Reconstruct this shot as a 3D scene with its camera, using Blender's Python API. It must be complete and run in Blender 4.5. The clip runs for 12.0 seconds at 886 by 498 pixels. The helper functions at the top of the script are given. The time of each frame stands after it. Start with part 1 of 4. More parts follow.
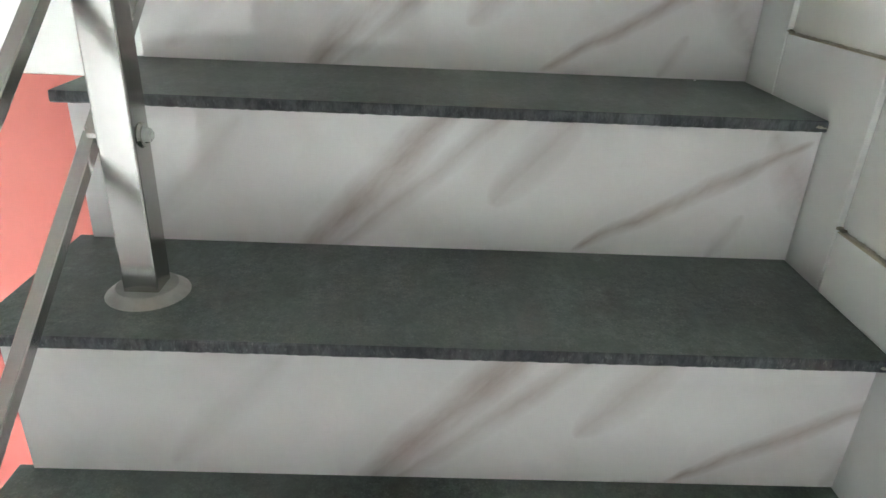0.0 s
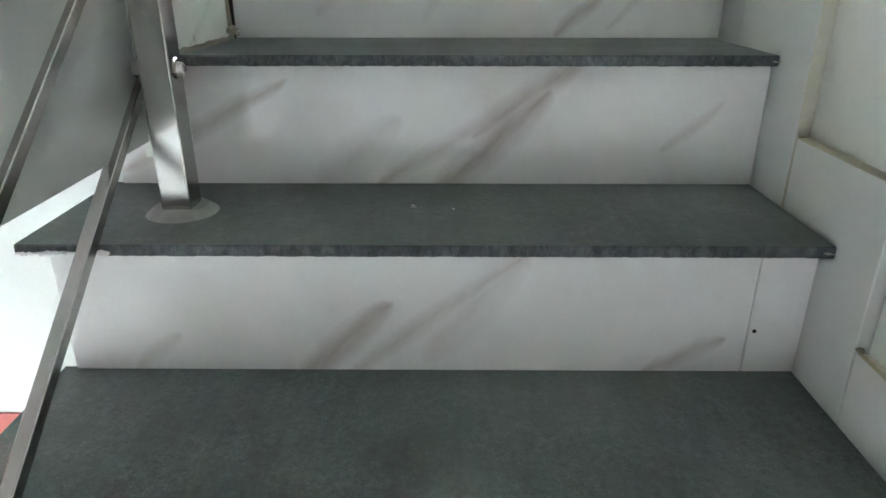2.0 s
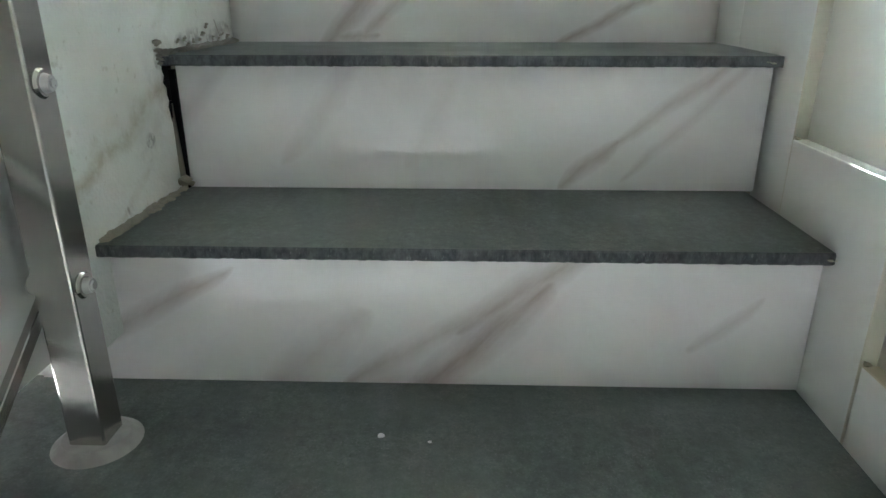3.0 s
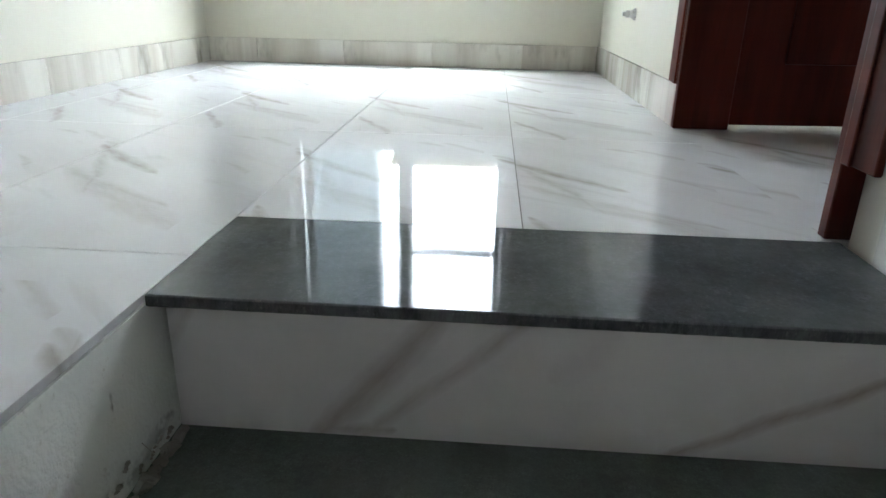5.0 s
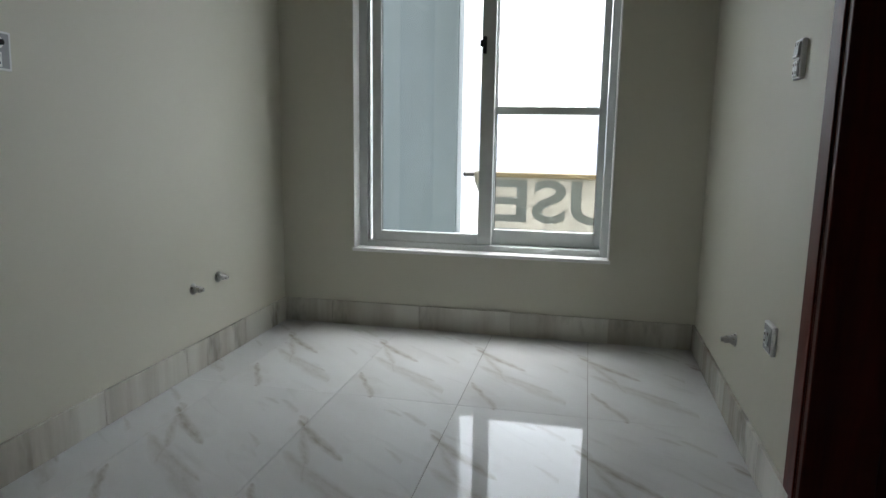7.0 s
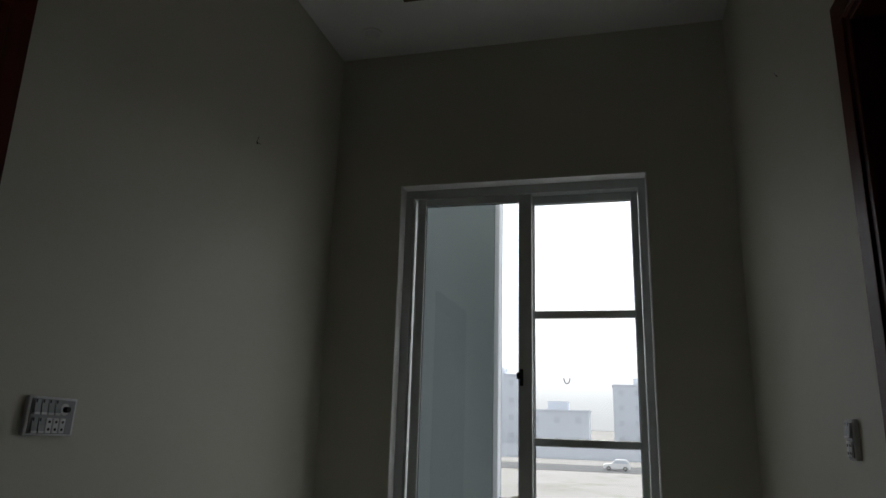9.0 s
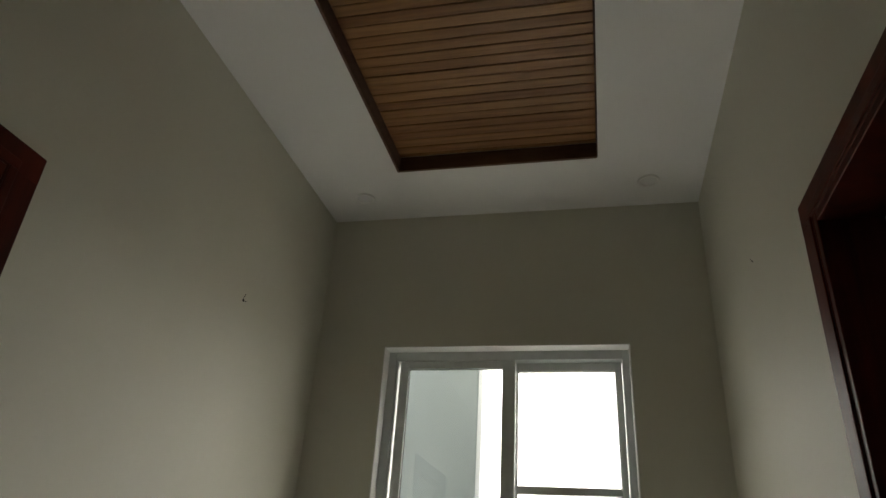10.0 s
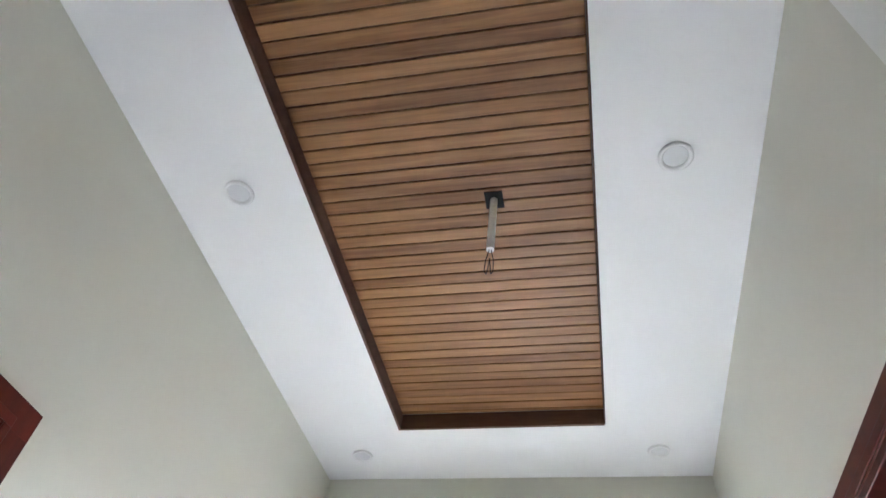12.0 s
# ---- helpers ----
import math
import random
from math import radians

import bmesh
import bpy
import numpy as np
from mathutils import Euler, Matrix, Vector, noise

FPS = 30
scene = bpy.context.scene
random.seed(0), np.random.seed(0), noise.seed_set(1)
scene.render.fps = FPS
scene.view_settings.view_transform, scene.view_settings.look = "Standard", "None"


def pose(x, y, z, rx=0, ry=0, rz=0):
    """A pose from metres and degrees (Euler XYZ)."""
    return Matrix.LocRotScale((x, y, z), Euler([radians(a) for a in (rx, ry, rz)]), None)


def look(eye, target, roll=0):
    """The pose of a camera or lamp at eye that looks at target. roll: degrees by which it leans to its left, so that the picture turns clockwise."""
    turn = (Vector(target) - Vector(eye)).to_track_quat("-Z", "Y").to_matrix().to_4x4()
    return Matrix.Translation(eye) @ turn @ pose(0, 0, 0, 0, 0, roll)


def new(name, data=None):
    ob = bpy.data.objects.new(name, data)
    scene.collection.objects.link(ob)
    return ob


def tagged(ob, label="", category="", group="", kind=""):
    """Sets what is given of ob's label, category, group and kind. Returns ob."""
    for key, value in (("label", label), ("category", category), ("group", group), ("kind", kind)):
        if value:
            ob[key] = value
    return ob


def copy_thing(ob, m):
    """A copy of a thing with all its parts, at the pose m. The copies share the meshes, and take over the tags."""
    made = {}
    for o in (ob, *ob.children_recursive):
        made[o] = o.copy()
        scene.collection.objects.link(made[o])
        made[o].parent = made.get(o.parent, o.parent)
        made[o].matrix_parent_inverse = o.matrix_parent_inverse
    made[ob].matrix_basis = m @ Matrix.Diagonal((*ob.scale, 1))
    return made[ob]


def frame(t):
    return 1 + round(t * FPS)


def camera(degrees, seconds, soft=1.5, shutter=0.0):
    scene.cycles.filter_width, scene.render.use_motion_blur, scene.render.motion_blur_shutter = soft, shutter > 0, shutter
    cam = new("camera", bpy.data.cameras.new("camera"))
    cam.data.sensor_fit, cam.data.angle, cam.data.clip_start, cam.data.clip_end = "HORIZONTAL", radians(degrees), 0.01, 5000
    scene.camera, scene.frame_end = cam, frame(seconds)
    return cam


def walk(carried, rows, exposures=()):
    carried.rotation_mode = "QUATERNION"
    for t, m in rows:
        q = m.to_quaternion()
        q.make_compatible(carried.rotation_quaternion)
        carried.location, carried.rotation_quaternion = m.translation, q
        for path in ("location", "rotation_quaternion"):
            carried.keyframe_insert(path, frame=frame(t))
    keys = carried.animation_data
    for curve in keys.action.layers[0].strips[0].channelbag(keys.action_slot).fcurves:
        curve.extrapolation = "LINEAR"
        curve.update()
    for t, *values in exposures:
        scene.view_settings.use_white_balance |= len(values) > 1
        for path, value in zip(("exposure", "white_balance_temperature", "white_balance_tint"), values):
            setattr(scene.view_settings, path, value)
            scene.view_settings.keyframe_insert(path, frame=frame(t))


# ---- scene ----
cam = camera(67.4, 12.0)
PATH = [
    (0, (-0.015, -2.083, -0.803), (0.041, -0.274, -1.653), 2.7),
    (0.5, (0.011, -1.94, -0.657), (0.032, -0.113, -1.47), 1.6),
    (1, (0.048, -1.789, -0.54), (0.033, 0.053, -1.319), 1.7),
    (1.5, (0.065, -1.676, -0.419), (0.002, 0.173, -1.178), 0.3),
    (2, (0.033, -1.507, -0.288), (0.019, 0.337, -1.062), 0.0),
    (2.5, (0.042, -1.406, -0.218), (0.043, 0.463, -0.93), -0.3),
    (3, (0.076, -1.252, -0.128), (0.017, 0.62, -0.828), 0.0),
    (3.5, (0.043, -1.112, -0.040), (-0.048, 0.765, -0.722), 0.2),
    (3.7, (0.010, -1.045, 0.003), (-0.045, 0.847, -0.643), 0.3),
    (5.3, (0.018, -0.565, 0.395), (-0.141, 1.296, -0.321), 1.5),
    (5.5, (0.009, -0.51, 0.447), (-0.174, 1.353, -0.257), 1.5),
    (6, (0.0, -0.427, 0.593), (-0.212, 1.46, -0.035), 1.0),
    (6.5, (0.026, -0.306, 0.733), (-0.277, 1.613, 0.258), 1.4),
    (6.7, (0.039, -0.266, 0.808), (-0.336, 1.653, 0.386), 1.7),
    (8.3, (-0.037, -0.288, 1.048), (-0.503, 1.648, 1.238), 0.6),
    (8.5, (-0.016, -0.3, 1.063), (-0.498, 1.62, 1.348), 0.7),
    (9, (-0.023, -0.306, 1.118), (-0.514, 1.569, 1.611), 1.7),
    (9.5, (-0.005, -0.304, 1.139), (-0.463, 1.505, 1.859), 2.6),
    (10, (-0.015, -0.324, 1.175), (-0.447, 1.4, 2.091), 3.9),
    (10.5, (-0.014, -0.346, 1.198), (-0.441, 1.274, 2.291), 5.2),
    (11, (-0.034, -0.363, 1.225), (-0.446, 1.147, 2.47), 5.9),
    (11.5, (-0.044, -0.363, 1.234), (-0.448, 1.04, 2.601), 6.9),
    (12, (-0.05, -0.364, 1.246), (-0.43, 0.925, 2.727), 7.9),
]
walk(cam, [(t, look(e, g, r)) for t, e, g, r in PATH], exposures=[
    (0.0, 6.75, 6100, 3), (0.5, 6.5, 6150, 4), (1.0, 6.4, 6000, 3), (1.5, 6.65, 5800, 2), (2.0, 6.9, 5750, 1), (2.5, 6.65, 5850, 2), (3.0, 6.85, 5850, 2), (3.7, 7.5, 5850, 5), (5.3, 4.75, 5900, 8), (6.0, 3.85, 5950, 9), (6.7, 3.5, 6100, 8),
    (8.3, 1.25, 6300, 10), (9.3, 1.55, 6400, 10), (10.0, 3.10, 7300, 9), (10.5, 4.30, 6950, 12), (11.2, 5.35, 6250, 15), (12.0, 5.65, 5800, 15)])

# ---- light: overcast sky, soft sun ----
world = bpy.data.worlds.new("overcast_sky")
scene.world = world
world.use_nodes = True
wn, wl = world.node_tree.nodes, world.node_tree.links
sky = wn.new("ShaderNodeTexSky")
sky.sky_type = "NISHITA"
sky.sun_disc = False
sky.sun_elevation, sky.sun_rotation = radians(74), radians(8)
sky.air_density, sky.dust_density, sky.ozone_density = 1.0, 4.0, 1.0
grey = wn.new("ShaderNodeHueSaturation")
grey.inputs["Saturation"].default_value = 0.10
wl.new(sky.outputs[0], grey.inputs["Color"])
wl.new(grey.outputs[0], wn["Background"].inputs[0])
wn["Background"].inputs[1].default_value = 0.15
sun = new("sun", bpy.data.lights.new("sun", "SUN"))
sun.data.energy, sun.data.angle, sun.data.color = 0.5, radians(40), (1.0, 0.97, 0.92)
sun.matrix_world = look((0.38, 2.73, 9.61), (0, 0, 0))


# ---- material helpers ----
class Tree:
    def __init__(self, name):
        self.mat = bpy.data.materials.new(name)
        self.mat.use_nodes = True
        self.n, self.l = self.mat.node_tree.nodes, self.mat.node_tree.links
        self.b = self.n["Principled BSDF"]

    def put(self, socket, v):
        if hasattr(v, "is_output"):
            self.l.new(v, socket)
        else:
            socket.default_value = v

    def node(self, kind, *ins, **attrs):
        nd = self.n.new(kind)
        if "operation" in attrs:
            nd.operation = attrs["operation"]
        if "use_clamp" in attrs:
            nd.use_clamp = attrs["use_clamp"]
        for k, v in enumerate(ins):
            if v is not None:
                self.put(nd.inputs[k], v)
        return nd

    def math(self, op, a, b=0.0, clamp=False):
        return self.node("ShaderNodeMath", a, b, operation=op, use_clamp=clamp).outputs[0]

    def noise(self, vec, scale, detail=4.0, rough=0.55, warp=0.0):
        nd = self.n.new("ShaderNodeTexNoise")
        self.l.new(vec, nd.inputs["Vector"])
        for k, v in (("Scale", scale), ("Detail", detail), ("Roughness", rough), ("Distortion", warp)):
            nd.inputs[k].default_value = v
        return nd.outputs["Fac"]

    def ramp(self, fac, *stops):
        nd = self.n.new("ShaderNodeValToRGB")
        self.l.new(fac, nd.inputs[0])
        e = nd.color_ramp.elements
        while len(e) < len(stops):
            e.new(0.5)
        for el, (p, c) in zip(e, stops):
            el.position = p
            el.color = (*c, 1) if isinstance(c, tuple) else (c, c, c, 1)
        return nd.outputs[0]

    def mix(self, fac, a, b, how="MIX"):
        nd = self.n.new("ShaderNodeMix")
        nd.data_type, nd.blend_type = "RGBA", how
        self.put(nd.inputs[0], fac)
        for k, v in ((6, a), (7, b)):
            self.put(nd.inputs[k], (*v, 1) if isinstance(v, tuple) else v)
        return nd.outputs[2]

    def coords(self, offset=0.0, rot=(0, 0, 0), scale=(1, 1, 1), wobble=True, space="Object"):
        tc = self.n.new("ShaderNodeTexCoord")
        mp = self.n.new("ShaderNodeMapping")
        self.l.new(tc.outputs[space], mp.inputs["Vector"])
        if any(rot):
            turn = self.n.new("ShaderNodeMapping")
            turn.inputs["Rotation"].default_value = [radians(a) for a in rot]
            self.l.new(tc.outputs[space], turn.inputs["Vector"])
            self.l.new(turn.outputs[0], mp.inputs["Vector"])
        mp.inputs["Scale"].default_value = scale
        if wobble:
            info = self.n.new("ShaderNodeObjectInfo")
            mul = self.node("ShaderNodeVectorMath", info.outputs["Random"], (37.0, 53.0, 29.0), operation="MULTIPLY").outputs[0]
            self.l.new(mul, mp.inputs["Location"])
        return mp.outputs[0]

    def bump(self, height, strength, distance=0.002):
        nd = self.n.new("ShaderNodeBump")
        nd.inputs["Strength"].default_value, nd.inputs["Distance"].default_value = strength, distance
        self.l.new(height, nd.inputs["Height"])
        self.l.new(nd.outputs[0], self.b.inputs["Normal"])

    def strokes(self, u, v, marks):
        """How much of a brush-like vein covers each place; marks: u0, v0, u1, v1, width, strength in metres."""
        m, total = self, None
        wide = [(a - 0.03, b - 0.02, c + 0.03, d + 0.02, w * 2.6 + 0.012, s * 0.16) for a, b, c, d, w, s in marks if s > 0.5]
        long = [(a - (c - a) * 0.22, b - (d - b) * 0.22, c + (c - a) * 0.22, d + (d - b) * 0.22, w, s) if abs(d - b) > 0.08 else (a, b, c, d, w, s) for a, b, c, d, w, s in marks]
        for u0, v0, u1, v1, w, s in wide + long:
            du, dv = u1 - u0, v1 - v0
            ln = math.hypot(du, dv)
            du, dv = du / ln, dv / ln
            a, b = m.math("SUBTRACT", u, u0), m.math("SUBTRACT", v, v0)
            along = m.math("ADD", m.math("MULTIPLY", a, du / ln), m.math("MULTIPLY", b, dv / ln))
            across = m.math("ABSOLUTE", m.math("SUBTRACT", m.math("MULTIPLY", a, dv), m.math("MULTIPLY", b, du)))
            taper = m.math("MULTIPLY", m.math("MULTIPLY", along, m.math("SUBTRACT", 1.0, along)), 4.0, True)
            taper = m.math("POWER", taper, 0.6)
            inside = m.math("SUBTRACT", 1.0, m.math("DIVIDE", across, m.math("ADD", m.math("MULTIPLY", taper, w * 1.9 + 0.002), 0.001)), True)
            inside = m.math("MULTIPLY", m.math("POWER", inside, 0.8), min(0.95, s))
            inside = m.math("MULTIPLY", inside, m.math("MINIMUM", m.math("MULTIPLY", taper, 2.5), 1.0))
            total = inside if total is None else m.math("MAXIMUM", total, inside)
        return total

    def done(self, color, rough=0.5, metal=0.0):
        self.put(self.b.inputs["Base Color"], (*color, 1) if isinstance(color, tuple) else color)
        self.put(self.b.inputs["Roughness"], rough)
        self.put(self.b.inputs["Metallic"], metal)
        return self.mat


def sawn(name):
    """Sawn slab edge: blotches, short saw marks and pale and black grains."""
    m = Tree(name)
    v = m.coords(scale=(1, 0.5, 0.45))
    a = m.noise(v, 120, 4, 0.7)
    c = m.mix(m.ramp(a, (0.36, 0.0), (0.62, 1.0)), (0.034, 0.038, 0.042), (0.105, 0.115, 0.122))
    c = m.mix(m.ramp(m.noise(v, 260, 2, 0.6), (0.62, 0.0), (0.72, 0.3)), c, (0.36, 0.37, 0.37))
    c = m.mix(m.ramp(m.noise(m.coords(), 22, 5, 0.65), (0.48, 0.0), (0.68, 0.6)), c, (0.030, 0.030, 0.038))
    c = m.mix(m.ramp(m.noise(m.coords(), 9, 4), (0.5, 0.0), (0.75, 0.35)), c, (0.19, 0.205, 0.205))
    m.bump(a, 0.5, 0.0015)
    return m.done(c, 0.6)


def plaster(name, light, dark, rough=0.7, stain=0.35, relief=0.15):
    m = Tree(name)
    v = m.coords()
    big = m.noise(v, 1.3, 5)
    small = m.noise(v, 90, 3)
    c = m.mix(m.ramp(big, (0.35, 0.0), (0.75, stain)), light, dark)
    c = m.mix(m.ramp(m.noise(v, 9, 6), (0.55, 0.0), (0.8, stain * 0.6)), c, dark)
    m.bump(m.math("ADD", small, m.math("MULTIPLY", m.noise(v, 6, 3), 2.0)), relief, 0.002)
    return m.done(c, rough)


def granite(name, lo, hi, fleck, rough, dust, size=1.0, spread=0.18, relief=0.12, gloss=0.38):
    m = Tree(name)
    v = m.coords()
    fine = m.noise(v, 330 * size, 2, 0.7)
    mid = m.noise(v, 95 * size, 5, 0.7)
    blot = m.noise(v, 17, 5, 0.65)
    c = m.mix(m.ramp(mid, (0.32, 0.0), (0.68, 1.0)), lo, hi)
    c = m.mix(m.ramp(fine, (0.58, 0.0), (0.70, 0.5)), c, fleck)
    c = m.mix(m.ramp(fine, (0.30, 0.65), (0.43, 0.0)), c, tuple(a * 0.3 for a in lo))
    c = m.mix(m.ramp(blot, (0.36, 0.6), (0.6, 0.0)), c, lo)
    c = m.mix(m.ramp(m.noise(m.coords(scale=(1.0, 0.13, 1.0)), 60, 4, 0.6), (0.40, 0.22), (0.62, 0.0)), c, tuple(a * 0.6 for a in lo))
    c = m.mix(m.ramp(m.noise(m.coords(scale=(1.0, 0.2, 1.0)), 38, 5, 0.65), (0.52, 0.0), (0.75, 0.2)), c, tuple(min(1, a * 1.5) for a in hi))
    film = m.ramp(m.noise(v, 3.5, 6, 0.6), (0.35, dust * 0.15), (0.75, dust))
    c = m.mix(film, c, (0.262, 0.29, 0.27))
    m.bump(m.math("ADD", fine, mid), relief, 0.0008)
    m.b.inputs["Specular IOR Level"].default_value = gloss
    return m.done(c, m.ramp(m.noise(v, 7, 4), (0.3, rough), (0.8, rough + spread)))


def veined(name, strokes, base=(0.80, 0.78, 0.78), tone=(0.385, 0.315, 0.285), rough=0.055, dirty=0.12):
    """Glazed marble-look tile. strokes: u0, v0, u1, v1, width, strength in metres on the tile's face (x, z)."""
    m = Tree(name)
    v = m.coords(wobble=False)
    warp = m.n.new("ShaderNodeTexNoise")
    m.l.new(v, warp.inputs["Vector"])
    warp.inputs["Scale"].default_value, warp.inputs["Detail"].default_value = 13.0, 3.0
    off = m.node("ShaderNodeVectorMath", warp.outputs["Color"], (0.5, 0.5, 0.5), operation="SUBTRACT").outputs[0]
    off = m.node("ShaderNodeVectorMath", off, (0.017, 0.0, 0.017), operation="MULTIPLY").outputs[0]
    pos = m.node("ShaderNodeVectorMath", v, off, operation="ADD").outputs[0]
    sep = m.node("ShaderNodeSeparateXYZ", pos)
    total = m.strokes(sep.outputs[0], sep.outputs[2], strokes)
    tex = m.ramp(m.noise(m.coords(rot=(0, 48, 0), scale=(0.25, 1, 1)), 55, 4, 0.6), (0.3, 0.6), (0.65, 1.0))
    total = m.math("MULTIPLY", total, tex, True)
    cloud = m.ramp(m.noise(m.coords(rot=(0, 40, 0), scale=(5, 1, 1.6)), 2.2, 4), (0.45, 0.0), (0.8, 0.30))
    c = m.mix(cloud, base, (0.62, 0.60, 0.585))
    c = m.mix(total, c, tone)
    c = m.mix(m.ramp(m.noise(m.coords(), 3.1, 6), (0.5, 0.0), (0.85, dirty)), c, (0.45, 0.41, 0.37))
    m.b.inputs["Specular IOR Level"].default_value = 0.4
    return m.done(c, m.ramp(m.noise(v, 12, 4), (0.3, rough), (0.8, rough + 0.06)))


def floor_marble(name, marks):
    """Polished porcelain: one print of soft brown brush strokes on every tile, over a cloudy white."""
    m = Tree(name)
    flat = m.coords(wobble=False)
    warp = m.n.new("ShaderNodeTexNoise")
    m.l.new(flat, warp.inputs["Vector"])
    warp.inputs["Scale"].default_value, warp.inputs["Detail"].default_value = 6.5, 3.0
    off = m.node("ShaderNodeVectorMath", warp.outputs["Color"], (0.5, 0.5, 0.5), operation="SUBTRACT").outputs[0]
    off = m.node("ShaderNodeVectorMath", off, (0.05, 0.05, 0.0), operation="MULTIPLY").outputs[0]
    sep = m.node("ShaderNodeSeparateXYZ", m.node("ShaderNodeVectorMath", flat, off, operation="ADD").outputs[0])
    u = m.math("SUBTRACT", m.math("FLOORED_MODULO", m.math("ADD", sep.outputs[0], 0.29), 0.4345), 0.29)
    v = m.math("SUBTRACT", m.math("FLOORED_MODULO", m.math("ADD", sep.outputs[1], 0.53), 0.86), 0.53)
    total = m.strokes(u, v, marks)
    grain = m.ramp(m.noise(m.coords(rot=(0, 0, 45), scale=(1, 3, 1), wobble=False), 18, 4, 0.55), (0.30, 0.4), (0.62, 1.0))
    total = m.math("MULTIPLY", total, grain, True)
    cloud = m.ramp(m.noise(m.coords(rot=(0, 0, 40), scale=(1, 3, 1)), 2.0, 5), (0.42, 0.0), (0.78, 0.45))
    c = m.mix(cloud, (0.70, 0.71, 0.715), (0.56, 0.56, 0.56))
    c = m.mix(m.ramp(m.noise(m.coords(rot=(0, 0, 40), scale=(2, 9, 1)), 1.6, 3, 0.5, 0.8), (0.60, 0.0), (0.74, 0.25)), c, (0.40, 0.39, 0.38))
    c = m.mix(total, c, (0.38, 0.35, 0.315))
    m.b.inputs["Specular IOR Level"].default_value = 0.19
    return m.done(c, m.ramp(m.noise(m.coords(), 5, 5), (0.35, 0.025), (0.8, 0.07)))


def streaky(name):
    """Beige marble-look skirting with upright bands."""
    m = Tree(name)
    v = m.coords(scale=(1, 1, 0.05))
    band = m.noise(v, 4.2, 5, 0.55, 0.5)
    c = m.mix(m.ramp(band, (0.42, 0.0), (0.68, 1.0)), (0.67, 0.66, 0.595), (0.42, 0.385, 0.325))
    c = m.mix(m.ramp(m.noise(m.coords(scale=(1, 1, 0.4)), 6, 4, 0.6), (0.57, 0.0), (0.70, 0.75)), c, (0.27, 0.245, 0.205))
    c = m.mix(m.ramp(m.noise(m.coords(scale=(1, 1, 0.15)), 40, 4), (0.5, 0.0), (0.8, 0.5)), c, (0.66, 0.64, 0.59))
    return m.done(c, 0.25)


def wood(name, lo, hi, rough, grain=(1.2, 30, 30), relief=0.05, coat=0.0, gloss=0.28):
    m = Tree(name)
    v = m.coords(scale=grain)
    g = m.noise(v, 1.6, 6, 0.62, 0.6)
    info = m.n.new("ShaderNodeNewGeometry")
    tint = m.math("ADD", m.math("MULTIPLY", info.outputs["Random Per Island"], 0.30), m.math("MULTIPLY", g, 0.9))
    c = m.mix(m.ramp(tint, (0.35, 0.0), (0.85, 1.0)), lo, hi)
    c = m.mix(m.ramp(m.noise(v, 7, 3), (0.58, 0.0), (0.75, 0.35)), c, lo)
    m.bump(g, relief, 0.001)
    m.b.inputs["Coat Weight"].default_value = coat
    m.b.inputs["Specular IOR Level"].default_value = gloss
    m.b.inputs["Coat Roughness"].default_value = 0.12
    return m.done(c, rough)


def steel(name):
    m = Tree(name)
    v = m.coords(scale=(14, 14, 0.6))
    g = m.noise(v, 3, 5)
    return m.done(m.mix(g, (0.53, 0.51, 0.49), (0.43, 0.415, 0.40)), m.ramp(m.noise(m.coords(), 8, 4), (0.3, 0.17), (0.8, 0.27)), 1.0)


def simple(name, color, rough=0.5, metal=0.0, vary=0.12, scale=25):
    m = Tree(name)
    v = m.coords()
    n = m.ramp(m.noise(v, scale, 5), (0.3, 0.0), (0.75, 1.0))
    return m.done(m.mix(n, color, tuple(a * (1 - vary) for a in color)), m.ramp(m.noise(v, scale * 3, 3), (0.3, rough), (0.8, min(1, rough + 0.12))), metal)


def dusty(name):
    """Dry open ground: pale dust with sparse weed patches."""
    m = Tree(name)
    v = m.coords(space="Object")
    c = m.mix(m.ramp(m.noise(v, 0.05, 6, 0.65), (0.35, 0.0), (0.65, 1.0)), (0.29, 0.275, 0.265), (0.22, 0.21, 0.195))
    c = m.mix(m.ramp(m.noise(v, 0.22, 6, 0.7), (0.52, 0.0), (0.66, 0.7)), c, (0.13, 0.14, 0.085))
    m.bump(m.noise(v, 3.0, 5), 0.3, 0.05)
    return m.done(c, 0.95)


PAINT = plaster("cream_wall_paint", (0.635, 0.622, 0.53), (0.575, 0.557, 0.46), 0.55, 0.35, 0.10)
CEIL = plaster("white_ceiling_paint", (0.86, 0.86, 0.855), (0.80, 0.80, 0.79), 0.7, 0.25, 0.06)


